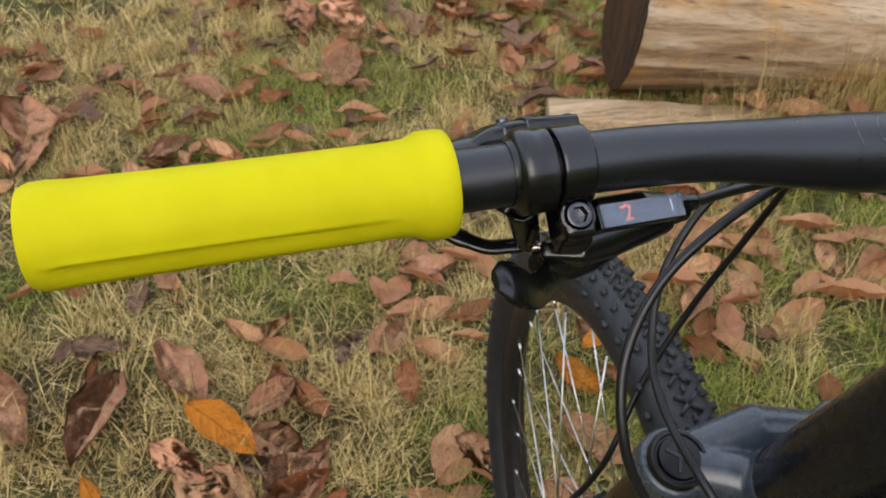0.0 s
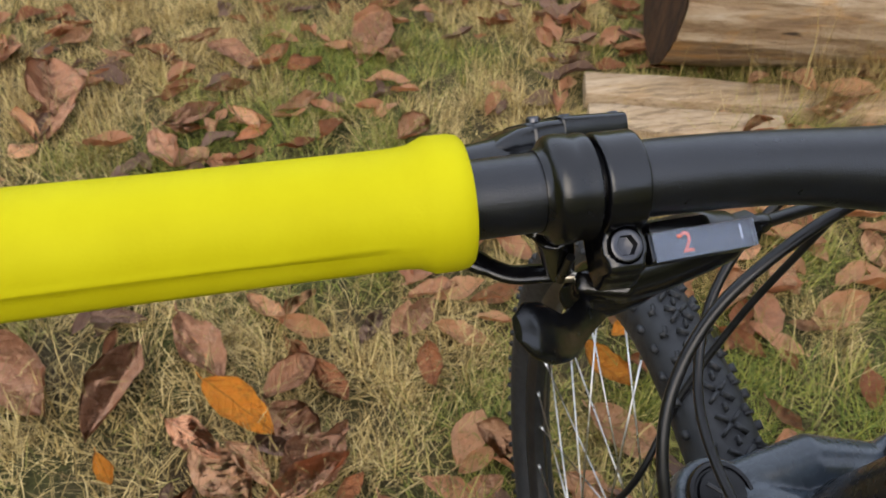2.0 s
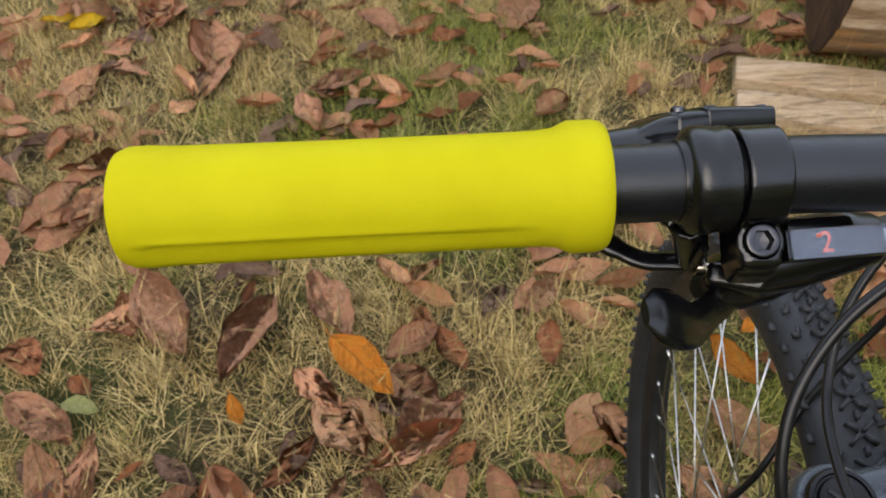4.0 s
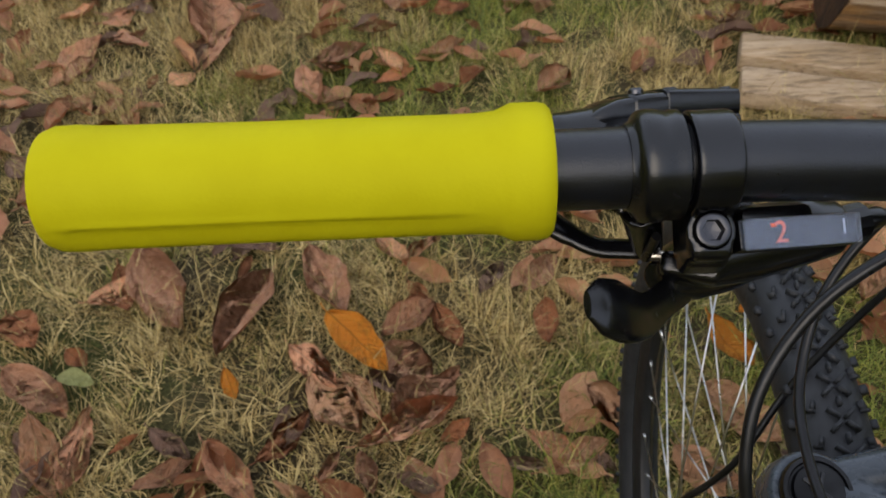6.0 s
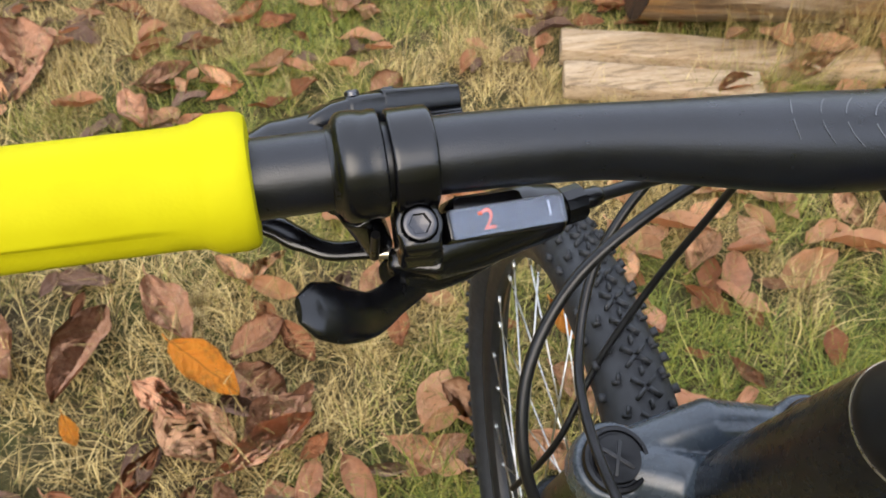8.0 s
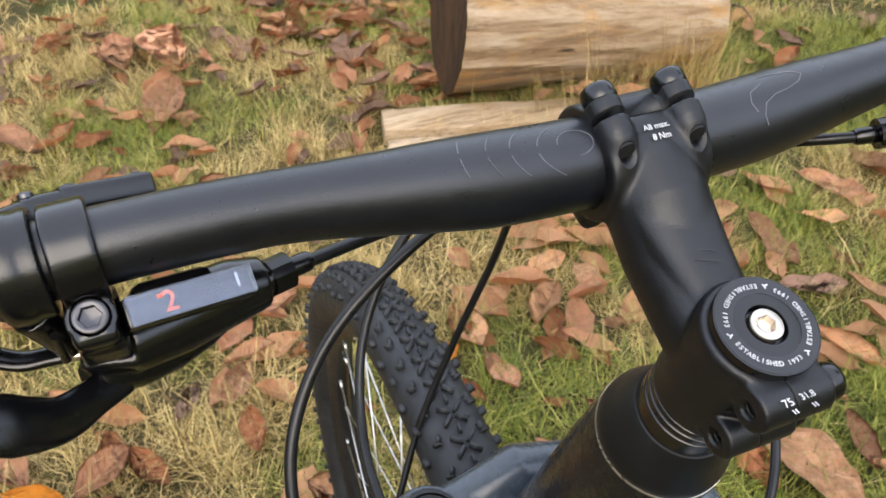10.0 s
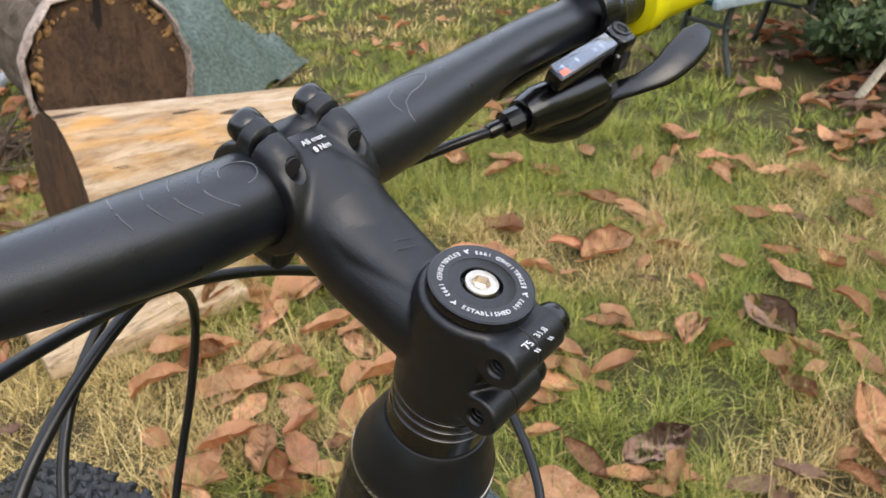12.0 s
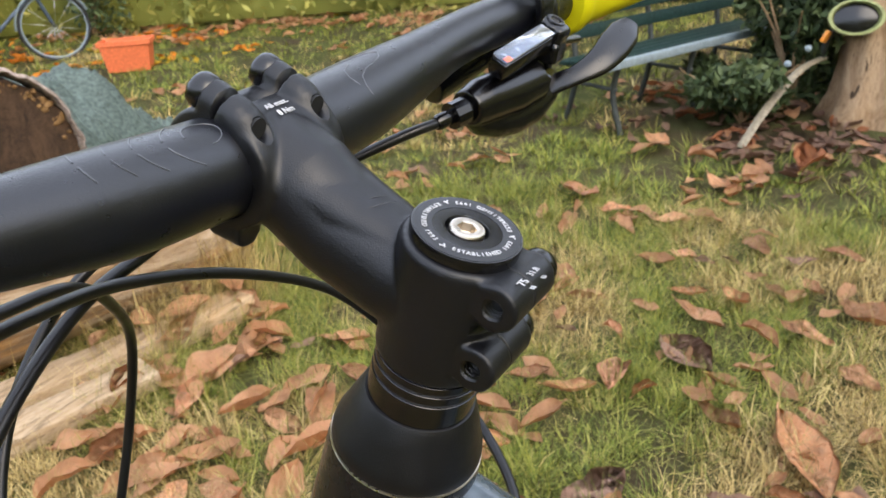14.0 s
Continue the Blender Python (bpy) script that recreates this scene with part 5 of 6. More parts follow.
def strewn(n, place, mat, low, high, label, seed):
    """Leaves past counting, joined."""
    g = random.Random(seed)
    bm = bmesh.new()
    stock = [leaf_mesh(*s, 9, 4) for s in LEAF_SHAPES]
    for k in range(n):
        if k % 4 == 0:
            hx, hy = place(g)
        x, y = hx + g.gauss(0, 0.10), hy + g.gauss(0, 0.08)
        tmp = stock[k % len(stock)].copy()
        size = g.uniform(low, high)
        tmp.transform(pose(x, y, lump(x, y) + g.uniform(0.012, 0.03), g.uniform(-18, 18), g.uniform(-18, 18), g.uniform(0, 360)) @ Matrix.Diagonal((size, size, size, 1)))
        bm.from_mesh(tmp)
        bpy.data.meshes.remove(tmp)
    for s in stock:
        bpy.data.meshes.remove(s)
    return tagged(part("leaf_litter", bm, mat), label, "leaves", kind="stuff")


def lawn_spot(g):
    return g.uniform(-1.7, 3.2), g.uniform(0.0, 3.0)


def left_spot(g):
    return g.uniform(-1.7, 0.6), g.uniform(0.35, 2.6)


def far_spot(g):
    r, a = g.uniform(2.4, 8.0), radians(g.uniform(-15, 110))
    return r * math.cos(a), r * math.sin(a) + 0.4


def right_spot(g):
    return g.uniform(0.7, 3.2), g.uniform(-0.6, 1.8)


def log_spot(g):
    return g.uniform(0.35, 1.35), g.uniform(0.95, 1.65)


def foot_spot(g):
    k = g.random()
    return 4.3 + 2.0 * k + g.gauss(0, 0.3), 7.0 - 3.2 * k + g.gauss(0, 0.3)


def drift_spot(g):
    return g.gauss(4.2, 0.9), g.gauss(5.9, 0.8)


strewn(150, left_spot, leaf_brown, 0.07, 0.14, "brown dead leaves strewn over the lawn", 81)
strewn(80, left_spot, leaf_dark, 0.06, 0.12, "dark damp leaves half sunk in the grass", 82)
strewn(60, lawn_spot, leaf_tan, 0.07, 0.13, "tan dead leaves strewn over the lawn", 83)
strewn(80, left_spot, leaf_rust, 0.05, 0.12, "small rust-coloured leaves among the grass", 84)
strewn(110, right_spot, leaf_tan, 0.05, 0.13, "dry salmon-tan leaves over the green lawn", 86)
strewn(40, right_spot, leaf_dark, 0.06, 0.12, "dark leaves sunk in the green lawn", 87)
strewn(60, log_spot, leaf_tan, 0.09, 0.16, "dry tan leaves beside the planks and pipes", 91)
strewn(260, foot_spot, leaf_tan, 0.08, 0.14, "strip of dry leaves along the foot of the hedge", 92)
strewn(420, far_spot, leaf_tan, 0.08, 0.15, "scattered dry tan leaves over the far lawn", 85)
strewn(130, drift_spot, leaf_orange, 0.07, 0.13, "drift of orange leaves round the flower trough", 88)
strewn(90, drift_spot, leaf_yellow, 0.06, 0.11, "yellow leaves scattered by the flower trough", 89)


# ---------------------------------------------------------------- logs, planks, tarpaulin, pipes
def log(name, a, b, r, label, skin, face, seed, rough=0.03, parent_label="sawn end", crest=0.0, r_end=None):
    """A sawn log between two middles, with an uneven outline and a sawn face at each end."""
    a, b = Vector(a), Vector(b)
    d = (b - a).normalized()
    side = d.cross(Vector((0, 0, 1))).normalized()
    up = side.cross(d)
    segs, rows = 120, 32
    loops = []
    for i in range(rows + 1):
        p = a.lerp(b, i / rows)
        loop = []
        for k in range(segs):
            t = 2 * math.pi * k / segs
            q = Vector((math.cos(t) * 1.6, math.sin(t) * 1.6, i / rows * 1.2 + seed))
            rr = (r + ((r_end or r) - r) * i / rows) * (1 + rough * noise.noise(q) + rough * 0.5 * noise.noise(q * 4) + rough * 0.5 * noise.noise((q.x * 9, q.y * 9, q.z * 1.5)) + rough * 0.35 * noise.noise((q.x * 24, q.y * 24, q.z * 2.5)))
            rr *= 1 + crest * max(0, math.sin(t)) ** 1.5
            loop.append(p + rr * (side * math.cos(t) + up * math.sin(t)))
        loops.append(loop)
    ob = thing(name, label, "log", (a.x, a.y, 0))
    part("log_body", rings(bmesh.new(), loops, True, False), skin, ob)
    for loop, sign in ((loops[0], -1), (loops[-1], 1)):
        mid = sum(loop, Vector()) / segs
        inner = []
        for k in range(7):
            f = 1 - k / 7
            inner.append([mid + (p - mid) * f * 0.999 + d * sign * (0.002 + 0.004 * noise.noise((p.x * 8 * f, p.y * 8, p.z * 8 * f))) for p in loop])
        part("sawn_end", rings(bmesh.new(), inner, True, True), face, ob, parent_label)
    return ob


log("debarked_log", (0.730, 1.943, 0.254), (1.506, 1.792, 0.186), 0.226, "pale tapering debarked log lying on split planks", log_wood, end_wood, 3.0, 0.045, r_end=0.166)
big_log = log("large_log", (1.37, 2.72, 0.262), (1.60, 3.55, 0.262), 0.272, "large bark-covered log with a dark sawn end", bark, big_end_wood, 9.0, 0.05, "brown weathered sawn end", 0.22)


def bark_rim():
    """The loose collar of bark that stands proud of the sawn end."""
    a, d = Vector((1.37, 2.72, 0.262)), Vector((0.23, 0.83, 0)).normalized()
    side = d.cross(Vector((0, 0, 1))).normalized()
    up = side.cross(d)
    rows = []
    for i in range(61):
        t = radians(-35 + 250 * i / 60)
        way = side * math.cos(t) + up * math.sin(t)
        lift = 0.006 + 0.016 * noise.noise((i * 0.17, 1.7, 0)) + 0.010 * noise.noise((i * 0.7, 4.2, 0))
        row = []
        for depth, r in ((0.10, 0.274), (0.03, 0.277 + lift * 0.5), (-0.035, 0.278 + lift), (-0.045, 0.284 + lift), (-0.03, 0.294 + lift), (0.05, 0.288 + lift), (0.12, 0.276)):
            rr = (r + 0.004 * noise.noise((i * 0.9, depth * 30, 3))) * (1 + 0.22 * max(0, math.sin(t)) ** 1.5)
            row.append(a + d * (depth + 0.030 * noise.noise((i * 0.4, 9, 0))) + way * rr)
        rows.append(row)
    part("bark_rim", rings(bmesh.new(), rows), rim_bark, big_log, "pale loose bark round the sawn end")


bark_rim()


def lichen_chips():
    """Golden crumbs of rotten sapwood and lichen round the sawn end."""
    a, d = Vector((1.37, 2.72, 0.262)), Vector((0.23, 0.83, 0)).normalized()
    side = d.cross(Vector((0, 0, 1))).normalized()
    up = side.cross(d)
    g = random.Random(44)
    bm = bmesh.new()
    for k in range(60):
        t = radians(g.choice((g.gauss(150, 22), g.gauss(55, 20), g.uniform(-40, 215))))
        r = g.uniform(0.235, 0.268) * (1 + 0.22 * max(0, math.sin(t)) ** 1.5)
        m = Matrix.Translation(a - d * 0.004 + (side * math.cos(t) + up * math.sin(t)) * r) @ pose(0, 0, 0, g.uniform(0, 360), g.uniform(0, 360), 0) @ Matrix.Diagonal((g.uniform(0.7, 2.0), 1, g.uniform(0.6, 1.2), 1))
        bmesh.ops.create_icosphere(bm, subdivisions=2, radius=g.uniform(0.004, 0.013), matrix=m)
    for v in bm.verts:
        v.co += Vector((0.004, 0.004, 0.004)) * noise.noise(v.co * 90)
    tagged(part("lichen_crumb", bm, lichen, big_log, "golden lichen and crumbled sapwood"), kind="stuff")


lichen_chips()


def plank(p, angle, size, seed):
    bm = block(size, pose(*p, 0, 0, angle), 0.006)
    bmesh.ops.subdivide_edges(bm, edges=[e for e in bm.edges if e.calc_length() > 0.3], cuts=12)
    for v in bm.verts:
        v.co.z += 0.006 * noise.noise((v.co.x * 5, v.co.y * 9, seed))
        v.co.y += 0.005 * noise.noise((v.co.x * 6, seed, v.co.z * 5))
    return single("split_plank", bm, plank_wood, "pale split timber plank lying on the grass by the log", "plank", "split planks")


plank((0.885, 1.642, 0.034), -15.5, (0.88, 0.124, 0.052), 1.0)
plank((0.670, 1.553, 0.028), -14.5, (0.50, 0.112, 0.046), 5.0)


for x, y, z, length, angle in ((1.02, 1.65, 0.074, 0.12, 100), (1.13, 1.60, 0.072, 0.14, -30), (1.30, 1.58, 0.074, 0.13, 60), (0.92, 1.68, 0.074, 0.10, 215), (1.22, 1.66, 0.074, 0.11, 250), (1.05, 1.54, 0.05, 0.14, 10), (1.28, 1.50, 0.04, 0.13, 75), (0.85, 1.50, 0.04, 0.12, 200)):
    one_leaf(leaf_tan, x, y, length, angle, z)


def tarp():
    """A sheet thrown over a heap beside the large log, with folds that run down to the grass."""
    bm = bmesh.new()
    rows = []
    for i in range(41):
        s = i / 40
        x = 1.60 + 0.82 * s
        ridge = 2.98 + 0.22 * s
        crest = 0.47 * (1 - s ** 3.0)
        row = []
        for j in range(41):
            v = j / 40 * 2 - 1
            w = 0.42 - 0.10 * s
            fall = max(0.0, 1 - abs(v) ** 1.5)
            n = noise.noise((s * 4, v * 2.5, 3.3)) * 0.06 + abs(noise.noise((s * 9 + v * 2, v * 1.5, 8.3))) * 0.09 + abs(noise.noise((s * 17, v * 8, 2.1))) * 0.03
            row.append((x + n * 0.5 + 0.05 * abs(v), ridge + v * w + n * 0.4, max(0.02, crest * fall + n * (0.5 + fall))))
        rows.append(row)
    rings(bm, rows, closed=False, caps=False)
    bmesh.ops.solidify(bm, geom=bm.faces[:], thickness=0.003)
    return single("tarpaulin", bm, tarp_green, "crumpled grey-green tarpaulin over a heap beside the large log", "tarpaulin")


tarp()


def pipe(a, b, r, label):
    a, b = Vector(a), Vector(b)
    d = (b - a).normalized()
    m = Matrix.Translation(a) @ d.to_track_quat("Z", "Y").to_matrix().to_4x4()
    h = (b - a).length
    bm = lathe([(r * 0.9, 0), (r, 0), (r, h), (r * 0.9, h), (r * 0.9, 0)], m, 32, caps=False)
    return single("drain_pipe", bm, pvc_grey, label, "pipe", "grey pipes")


pipe((0.395, 2.80, 0.022), (1.55, 4.05, 0.03), 0.030, "grey plastic pipe lying on the leaves")
pipe((0.72, 3.50, 0.055), (1.7, 4.70, 0.06), 0.045, "wide grey plastic pipe with an open end")
pipe((0.61, 3.20, 0.038), (1.55, 4.36, 0.04), 0.038, "grey plastic pipe with an open end")
single("white_stake", block((0.022, 0.012, 0.52), Matrix.Translation((0.90, 3.02, 0.25)) @ pose(0, 0, 0, -6, 5, 20), 0.002), pale_stick, "thin whitewashed wooden stake leaning by the pipes", "stake")


# ---------------------------------------------------------------- the garden behind
def leaf_cloud(name, spots, n, size, mat, label, category, seed, kind="", parent=None):
    """Many small leaves round a few middles; spots: (x, y, z, rx, ry, rz)."""
    g = np.random.default_rng(seed)
    which = g.integers(0, len(spots), n)
    s = np.array(spots)[which]
    d = g.normal(0, 1, (n, 3))
    d /= np.linalg.norm(d, axis=1)[:, None]
    d *= g.uniform(0.55, 1.08, (n, 1))
    c = s[:, :3] + d * s[:, 3:]
    c[:, 2] = np.maximum(c[:, 2], 0.01)
    a, b = g.normal(0, 1, (n, 3)), g.normal(0, 1, (n, 3))
    a /= np.linalg.norm(a, axis=1)[:, None]
    b -= a * (a * b).sum(1)[:, None]
    b /= np.linalg.norm(b, axis=1)[:, None]
    L = size * g.uniform(0.6, 1.5, (n, 1))
    verts = np.stack([c - a * L, c + b * L * 0.36, c + a * L, c - b * L * 0.36], 1).reshape(-1, 3)
    mesh = bpy.data.meshes.new(name)
    mesh.from_pydata(verts.tolist(), [], (np.arange(n)[:, None] * 4 + np.arange(4)).tolist())
    mesh.update()
    ob = link_mesh(name, mesh, mat, parent, "", False)
    return tagged(ob, label, category, kind=kind)


def hedge_run(a, b, h, depth, seed, n):
    """A tall hedge: a twiggy core with leaves hung all over it."""
    a, b = Vector((*a, 0)), Vector((*b, 0))
    mid, ln = (a + b) / 2, (b - a).length
    turn = math.degrees(math.atan2(b.y - a.y, b.x - a.x))
    ob = thing("garden_hedge", "tall yellow-green conifer hedge along the garden's edge, added where out of view", "hedge", (mid.x, mid.y, 0), "hedges", "structure")
    core = block((ln, depth * 0.7, h), Matrix.Translation((mid.x, mid.y, h / 2)) @ pose(0, 0, 0, 0, 0, turn), 0.1)
    part("hedge_core", core, hedge_leaf, ob)
    g = np.random.default_rng(seed)
    spots = []
    for k in range(int(ln / 0.35)):
        p = a.lerp(b, (k + 0.5) / int(ln / 0.35))
        for z in np.arange(0.3, h, 0.5):
            spots.append((p.x + g.normal(0, 0.1), p.y + g.normal(0, 0.1), z, 0.45, depth * 0.62, 0.45))
    cloud = leaf_cloud("hedge_leaf", spots, n * 2, 0.050, hedge_leaf, "", "", seed, "stuff", ob)
    return ob


hedge_run((-5.6, 9.2), (3.9, 8.75), 3.0, 0.9, 3, 15000)
hedge_run((4.1, 8.6), (7.0, 3.9), 3.0, 0.9, 7, 17000)
hedge_run((7.25, 3.7), (7.9, -4.4), 3.0, 0.9, 4, 13000)
# two unseen runs, added to close the garden and darken reflections of the horizon
hedge_run((-6.5, -5.5), (7.6, -5.0), 3.2, 0.9, 5, 9000)
hedge_run((-7.0, -5.0), (-6.0, 9.5), 3.2, 0.9, 6, 9000)


def planter():
    ob = thing("flower_trough", "empty terracotta-orange plastic flower trough standing on the lawn", "planter", (3.74, 4.95, 0))
    m = Matrix.Translation((3.74, 4.95, 0)) @ pose(0, 0, 0, 0, 0, -52)
    bm = bmesh.new()

    def ringof(w, d, z):
        return [m @ Vector((sx * w / 2, sy * d / 2, z)) for sx, sy in ((-1, -1), (1, -1), (1, 1), (-1, 1))]

    rings(bm, [ringof(0.29, 0.14, 0.0), ringof(0.34, 0.18, 0.18), ringof(0.37, 0.20, 0.185), ringof(0.37, 0.20, 0.215), ringof(0.34, 0.17, 0.215), ringof(0.28, 0.12, 0.03)])
    part("trough_shell", bm, terracotta, ob, smooth=False)


planter()


def bench():
    ob = thing("garden_bench", "dark green slatted garden bench with grey rail and iron legs", "bench", (3.72, 0.90, 0))
    m = Matrix.Translation((3.72, 0.90, 0)) @ pose(0, 0, 0, 0, 0, -24.5)
    for k in range(4):
        part("seat_slat", block((1.24, 0.056, 0.022), m @ Matrix.Translation((0, 0.045 + 0.068 * k, 0.325 - 0.004 * k)), 0.004), bench_green, ob)
    part("seat_rail", block((1.26, 0.030, 0.038), m @ Matrix.Translation((0, -0.004, 0.322)), 0.006), bench_metal, ob, "grey-blue front rail")
    for k in range(6):
        part("back_slat", block((1.24, 0.020, 0.058), m @ Matrix.Translation((0, 0.30 + 0.018 * k, 0.42 + 0.085 * k)) @ pose(0, 0, 0, -12, 0, 0), 0.004), bench_green, ob)
    for x in (-0.50, 0.0, 0.50):
        part("leg", tube([m @ Vector(p) for p in spline([(x, 0.02, 0.32), (x, 0.05, 0.17), (x, 0.0, 0.0)], 8)], 0.014, 10), iron_dark, ob)
        part("leg", tube([m @ Vector(p) for p in spline([(x, 0.36, 0.0), (x, 0.30, 0.18), (x, 0.29, 0.32), (x, 0.42, 0.92)], 12)], 0.014, 10), iron_dark, ob)
        part("cross_bar", rod(m @ Vector((x, 0.03, 0.20)), m @ Vector((x, 0.30, 0.20)), 0.010, 8), iron_dark, ob)


bench()


def tree(x, y):
    ob = thing("garden_tree", "old tree with a thick tan-brown trunk and shrubs at its foot", "tree", (x, y, 0))
    bm = bmesh.new()
    path = [Vector((x + 0.05 * math.sin(z * 1.3), y + 0.10 * z * 0.4, z)) for z in np.arange(-0.02, 2.6, 0.12)]
    loops = []
    for i, p in enumerate(path):
        r = 0.125 + 0.10 * math.exp(-i / 1.6) - 0.002 * i
        loops.append([p + Vector((math.cos(a), math.sin(a), 0)) * r * (1 + 0.16 * noise.noise((math.cos(a) * 2, math.sin(a) * 2, i * 0.18)) + (0.14 * math.sin(a * 5 + 1) * math.exp(-i / 2.5))) for a in (2 * math.pi * k / 40 for k in range(40))])
    rings(bm, loops)
    part("trunk", bm, trunk_bark, ob)
    top = path[-1]
    for k in range(6):
        a = k * 1.05 + 0.4
        e = top + Vector((math.cos(a) * 0.9, math.sin(a) * 0.9, 0.9 + 0.2 * (k % 2)))
        part("limb", tube(spline([top - Vector((0, 0, 0.1)), top.lerp(e, 0.5) + Vector((0, 0, 0.12)), e], 10), [0.07 - 0.005 * i for i in range(10)], 12), trunk_bark, ob)
    leaf_cloud("crown", [(top.x + g0, top.y + g1, top.z + 0.9 + g2, 0.55, 0.55, 0.4) for g0, g1, g2 in ((0, 0, 0.5), (0.7, 0.3, 0.1), (-0.6, 0.5, 0.2), (0.2, -0.7, 0.2), (-0.4, -0.5, 0.4), (0.5, 0.7, 0.5))], 5200, 0.05, hedge_leaf, "", "", 21, "stuff", ob)


tree(3.86, 0.16)


def shrub(x, y, r, h, n, seed, label):
    ob = thing("shrub", label, "shrub", (x, y, 0), "shrubs")
    g = random.Random(seed)
    for k in range(9):
        a = g.uniform(0, 6.28)
        e = Vector((x + math.cos(a) * r * 0.8, y + math.sin(a) * r * 0.8, h * g.uniform(0.6, 1.0)))
        part("stem", tube(spline([(x, y, 0), (x + math.cos(a) * r * 0.3, y + math.sin(a) * r * 0.3, h * 0.5), e], 6), [0.010, 0.009, 0.008, 0.006, 0.005, 0.003], 6), trunk_bark, ob)
    spots = [(x + g.uniform(-1, 1) * r * 0.6, y + g.uniform(-1, 1) * r * 0.6, h * g.uniform(0.25, 0.9), r * 0.4, r * 0.4, h * 0.25) for k in range(9)]
    leaf_cloud("foliage", spots, n, 0.030, bush_leaf, "", "", seed, "stuff", ob)


shrub(3.95, 0.52, 0.30, 0.62, 4200, 31, "dense dark green shrub beside the tree trunk")
shrub(3.60, 0.66, 0.30, 0.26, 2600, 34, "low dark green ground cover at the foot of the tree")
shrub(3.78, 0.82, 0.22, 0.22, 1500, 32, "low dark green shrub under the bench end")
shrub(4.55, 0.10, 0.35, 0.70, 3000, 33, "dark green shrub behind the tree trunk")


def cycle_at_tree():
    """Another bicycle leaning in the shrub: mudguard, wheel, lamp and reflectors."""
    ob = thing("leaning_bicycle", "old bicycle leaning in the shrub by the tree", "bicycle", (3.30, 0.50, 0))
    # the mudguard's tan is dimmed in colour for the shadow it lies in
    part("mudguard", tube(spline([(3.18, 0.57, 0.02), (3.30, 0.53, 0.11), (3.43, 0.485, 0.19), (3.60, 0.43, 0.26), (3.80, 0.37, 0.27)], 24), 0.020, 14, None, 0.35), paint("shade_dimmed_tan_mudguard", (0.20, 0.165, 0.11), 0.5, 300, 0.1), ob, "tan curved mudguard, its colour dimmed for the shadow by the tree")
    for p in ((3.66, 0.42, 0.335), (3.62, 0.49, 0.275)):
        part("reflector", lathe([(0.013, 0), (0.015, 0.004), (0.008, 0.010), (0.001, 0.012)], Matrix.Translation(p) @ Vector((-0.9, -0.2, 0.4)).to_track_quat("Z", "Y").to_matrix().to_4x4(), 18), bench_metal, ob, "small white reflector")
    part("side_reflector", block((0.035, 0.02, 0.055), Matrix.Translation((3.70, 0.36, 0.38)) @ pose(0, 0, 0, 20, 20, -20), 0.006), paint("amber_reflector", (0.55, 0.20, 0.02), 0.3, 300, 0.05), ob, "amber reflector")
    part("frame_tube", tube(spline([(3.80, 0.37, 0.27), (3.74, 0.36, 0.36), (3.80, 0.28, 0.50), (3.95, 0.30, 0.62)], 12), 0.014, 12), iron_dark, ob)
    lm = Matrix.Translation((3.74, 0.26, 0.45)) @ Vector((-0.92, -0.25, 0.35)).to_track_quat("Z", "Y").to_matrix().to_4x4()
    part("lamp_body", lathe([(0.03, -0.07), (0.07, -0.03), (0.088, 0.01), (0.088, 0.035), (0.078, 0.036), (0.070, 0.012), (0.001, 0.004)], lm @ Matrix.Diagonal((1.25, 0.85, 1, 1)), 28), paint("yellow_green_plastic", (0.24, 0.26, 0.10), 0.45, 300, 0.05), ob, "yellow-green lamp hood")
    part("lamp_glass", lathe([(0.070, 0.016), (0.040, 0.026), (0.001, 0.030)], lm @ Matrix.Diagonal((1.25, 0.85, 1, 1)), 28), plastic_black, ob, "dark lamp glass")


cycle_at_tree()


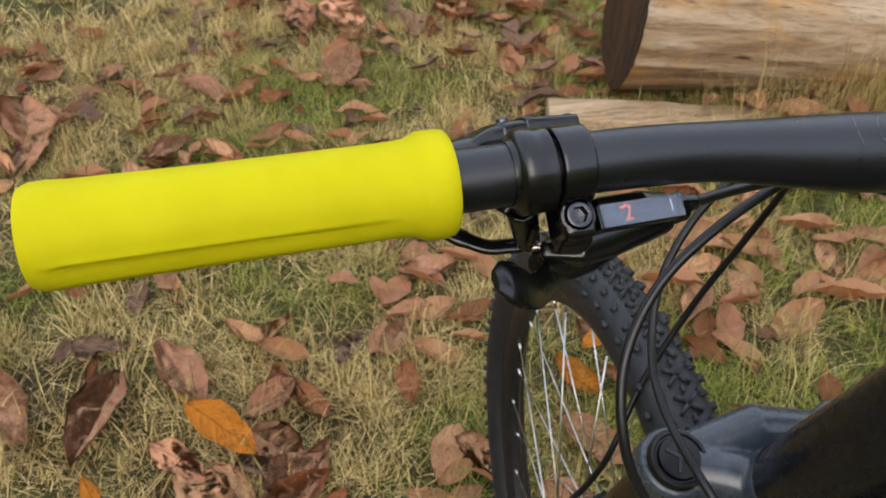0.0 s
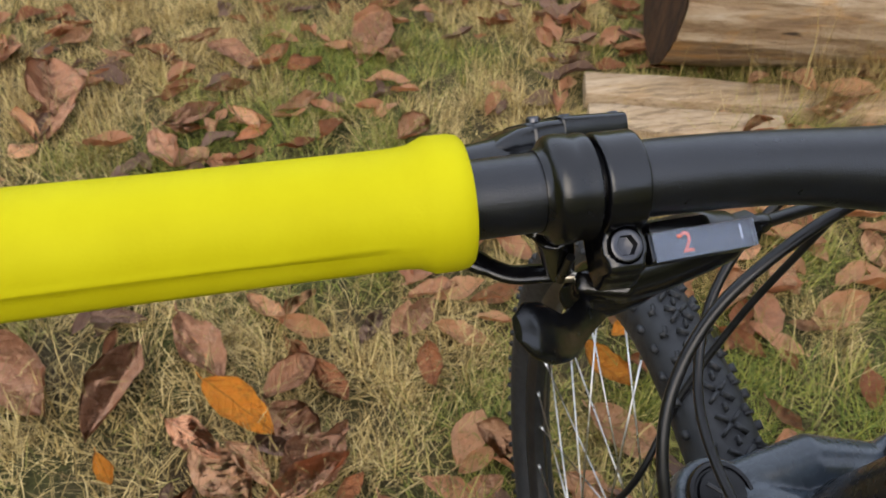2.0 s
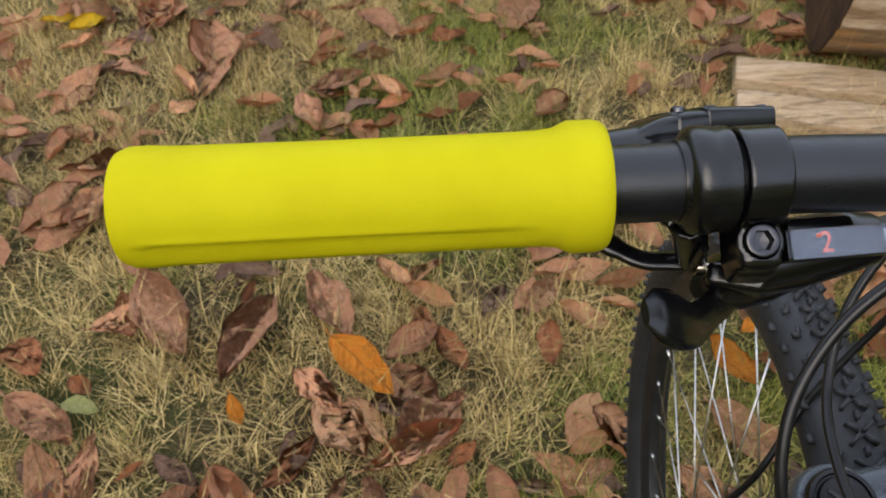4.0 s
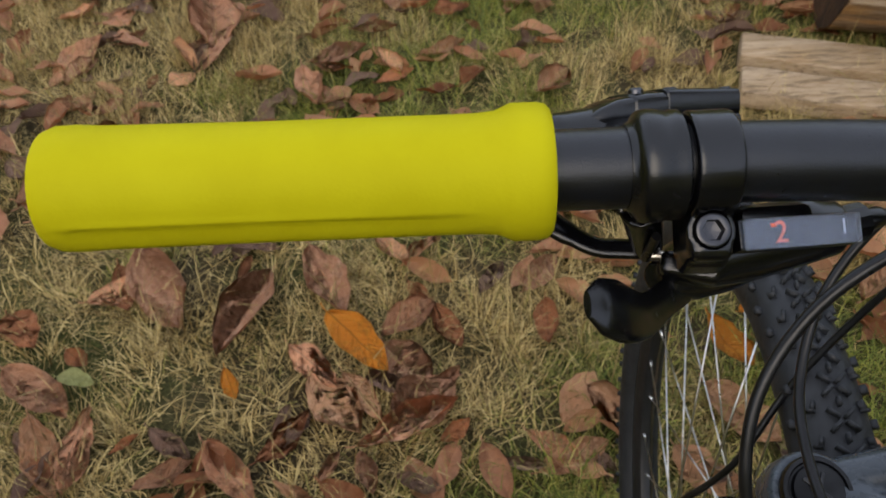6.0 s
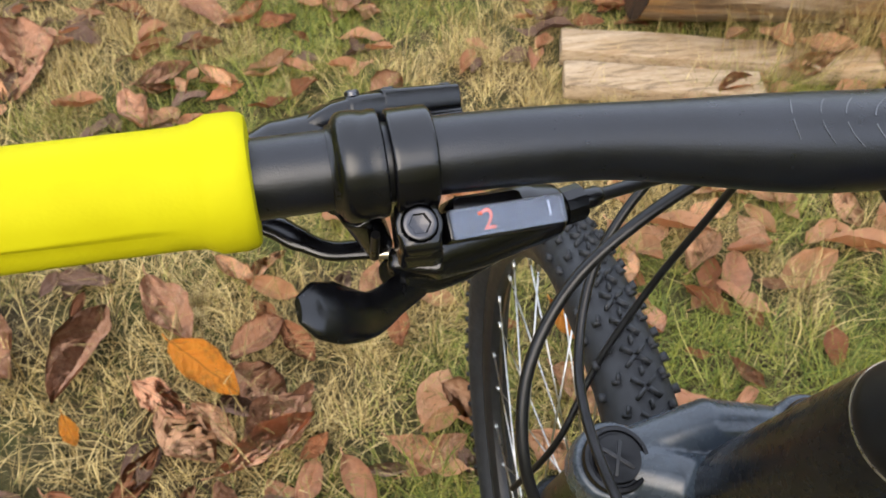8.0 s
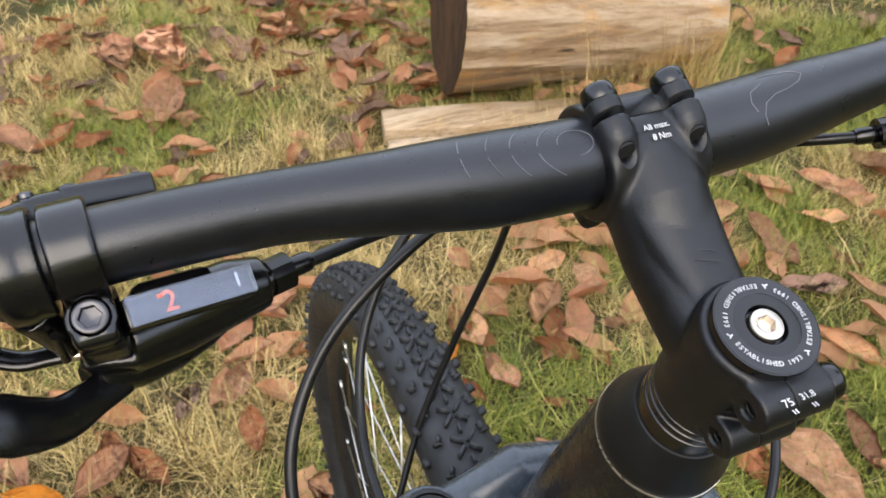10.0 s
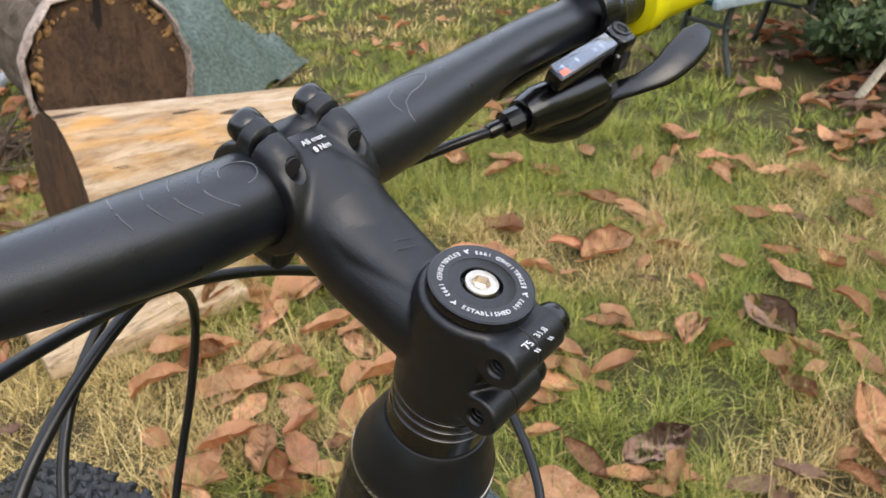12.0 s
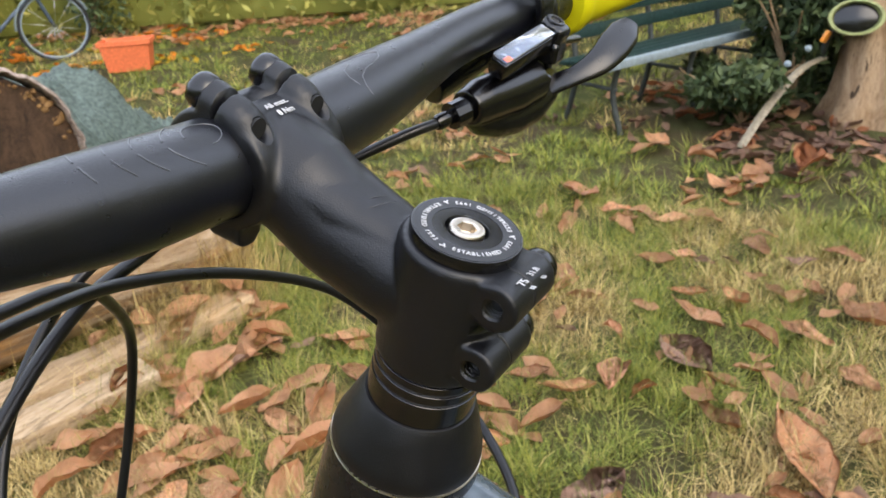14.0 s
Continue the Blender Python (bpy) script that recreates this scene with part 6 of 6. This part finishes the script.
def far_cycle():
    ob = thing("parked_bicycle", "dark bicycle parked by the hedge", "bicycle", (3.55, 6.15, 0))
    m = Matrix.Translation((3.55, 6.15, 0)) @ pose(0, 0, 0, 0, 0, -30) @ Matrix.Diagonal((0.76, 0.76, 0.76, 1))
    for x in (-0.52, 0.52):
        hub = m @ Matrix.Translation((x, 0, 0.335)) @ Matrix.Rotation(radians(90), 4, "X")
        wheel_ob = part("wheel", lathe([(0.335 + 0.016 * math.cos(a), 0.016 * math.sin(a)) for a in (2 * math.pi * k / 10 for k in range(11))], hub, 56, caps=False), tyre_rubber, ob)
        part("rim", lathe([(0.318, -0.010), (0.304, -0.006), (0.304, 0.006), (0.318, 0.010)], hub, 56, caps=False), bench_metal, wheel_ob)
        for k in range(12):
            a = 2 * math.pi * k / 12
            part("spoke", rod(hub @ Vector((0.012 * math.cos(a), 0.012 * math.sin(a), 0.02)), hub @ Vector((0.305 * math.cos(a + 0.3), 0.305 * math.sin(a + 0.3), 0)), 0.0016, 5), spoke_steel, wheel_ob)
    for a, b in (((0.52, 0, 0.335), (0.36, 0, 0.80)), ((0.38, 0, 0.74), (-0.14, 0, 0.72)), ((0.39, 0, 0.68), (-0.08, 0, 0.29)), ((-0.08, 0, 0.29), (-0.18, 0, 0.85)), ((-0.08, 0, 0.29), (-0.52, 0, 0.335)), ((-0.16, 0, 0.72), (-0.52, 0, 0.335))):
        part("frame_tube", rod(m @ Vector(a), m @ Vector(b), 0.016, 12), frame_blue, ob)
    part("mudguard", tube([m @ Vector((0.52 + 0.365 * math.cos(radians(t)), 0, 0.335 + 0.365 * math.sin(radians(t)))) for t in range(20, 190, 10)], 0.022, 10, None, 0.4), bench_metal, ob)
    part("handlebar", tube([m @ Vector(p) for p in spline([(0.20, -0.28, 1.0), (0.34, -0.12, 1.02), (0.36, 0, 0.98), (0.34, 0.12, 1.02), (0.20, 0.28, 1.0)], 16)], 0.012, 10), steel, ob)
    part("saddle", tube([m @ Vector(p) for p in ((-0.32, 0, 0.90), (-0.20, 0, 0.90), (-0.04, 0, 0.89))], [0.07, 0.055, 0.02], 14, None, 0.4), plastic_black, ob)


far_cycle()


def flower_pot(x, y):
    ob = thing("flower_pot", "pale grey bucket with yellow-green flowers in it", "plant pot", (x, y, 0))
    part("bucket", lathe([(0.11, 0), (0.12, 0.01), (0.15, 0.27), (0.158, 0.275), (0.158, 0.29), (0.14, 0.285), (0.11, 0.03)], Matrix.Translation((x, y, 0)), 32), pale_stick, ob)
    leaf_cloud("flowers", [(x, y, 0.40, 0.16, 0.16, 0.12), (x - 0.1, y + 0.05, 0.48, 0.1, 0.1, 0.1)], 520, 0.030, foliage_mat("yellow_flower_heads", (0.10, 0.14, 0.02), (0.45, 0.42, 0.03), (0.70, 0.50, 0.03)), "", "", 44, "stuff", ob)


flower_pot(3.28, 6.15)
shrub(3.55, 7.2, 0.55, 1.2, 3600, 51, "tall loose shrub by the hedge")
shrub(4.75, 6.65, 0.5, 1.1, 3000, 52, "green shrub in front of the hedge")


# brush and twigs between the logs
def twigs(name, x, y, n, spread, up, seed, label):
    g = random.Random(seed)
    bm = bmesh.new()
    for k in range(n):
        a = g.uniform(0, 6.28)
        p = Vector((x + g.gauss(0, spread * 0.5), y + g.gauss(0, spread * 0.5), g.uniform(0.005, up * 0.4)))
        l = g.uniform(0.12, 0.34)
        q = p + Vector((math.cos(a) * l, math.sin(a) * l, g.uniform(-0.02, up)))
        q.z = max(q.z, 0.01)
        mid = p.lerp(q, 0.5) + Vector((g.gauss(0, 0.02), g.gauss(0, 0.02), g.uniform(0, 0.03)))
        tube(spline([p, mid, q], 6), [0.006, 0.005, 0.005, 0.004, 0.003, 0.0015], 5, bm)
    return tagged(part(name, bm, bark), label, "twigs", kind="stuff")


twigs("brush_pile", 1.02, 2.95, 60, 0.16, 0.18, 61, "dark dead brush heaped beside the logs")
twigs("dead_twigs", 1.85, 2.35, 26, 0.30, 0.10, 62, "dry bare twigs lying behind the log")
for k in range(70):
    x, y = lr.gauss(0.85, 0.42), lr.gauss(3.35, 0.42)
    one_leaf(lr.choice((leaf_brown, leaf_dark, leaf_rust, leaf_brown)), x, y, lr.uniform(0.07, 0.13), lr.uniform(0, 360), lump(x, y) + lr.uniform(0.015, 0.05))


def pipe_spot(g):
    return g.gauss(0.7, 0.75), g.gauss(4.1, 0.7)


strewn(420, pipe_spot, leaf_brown, 0.07, 0.13, "thick brown leaf litter under the pipes and logs", 71)


def brush_spot(g):
    return g.gauss(0.62, 0.20), g.gauss(2.62, 0.28)


def bed_spot(g):
    return g.gauss(3.55, 0.30), g.gauss(0.50, 0.36)


strewn(110, brush_spot, leaf_dark, 0.07, 0.13, "dark damp leaves heaped in front of the large log", 72)
strewn(90, brush_spot, leaf_rust, 0.06, 0.12, "rust-brown leaves heaped in front of the large log", 73)
# leaf litter in the dark leaf colour, which also stands for the shade here
strewn(150, bed_spot, leaf_dark, 0.06, 0.12, "dead leaves on the bare bed, coloured dark for the shade under tree and bench", 74)
strewn(30, bed_spot, leaf_rust, 0.06, 0.12, "rust-brown leaves on the bare bed under the tree", 75)


def path_spot(g):
    return g.gauss(0.35, 0.35), g.gauss(3.45, 0.40)


strewn(170, path_spot, leaf_rust, 0.06, 0.12, "thick rust-brown leaf litter beside the pipes", 76)
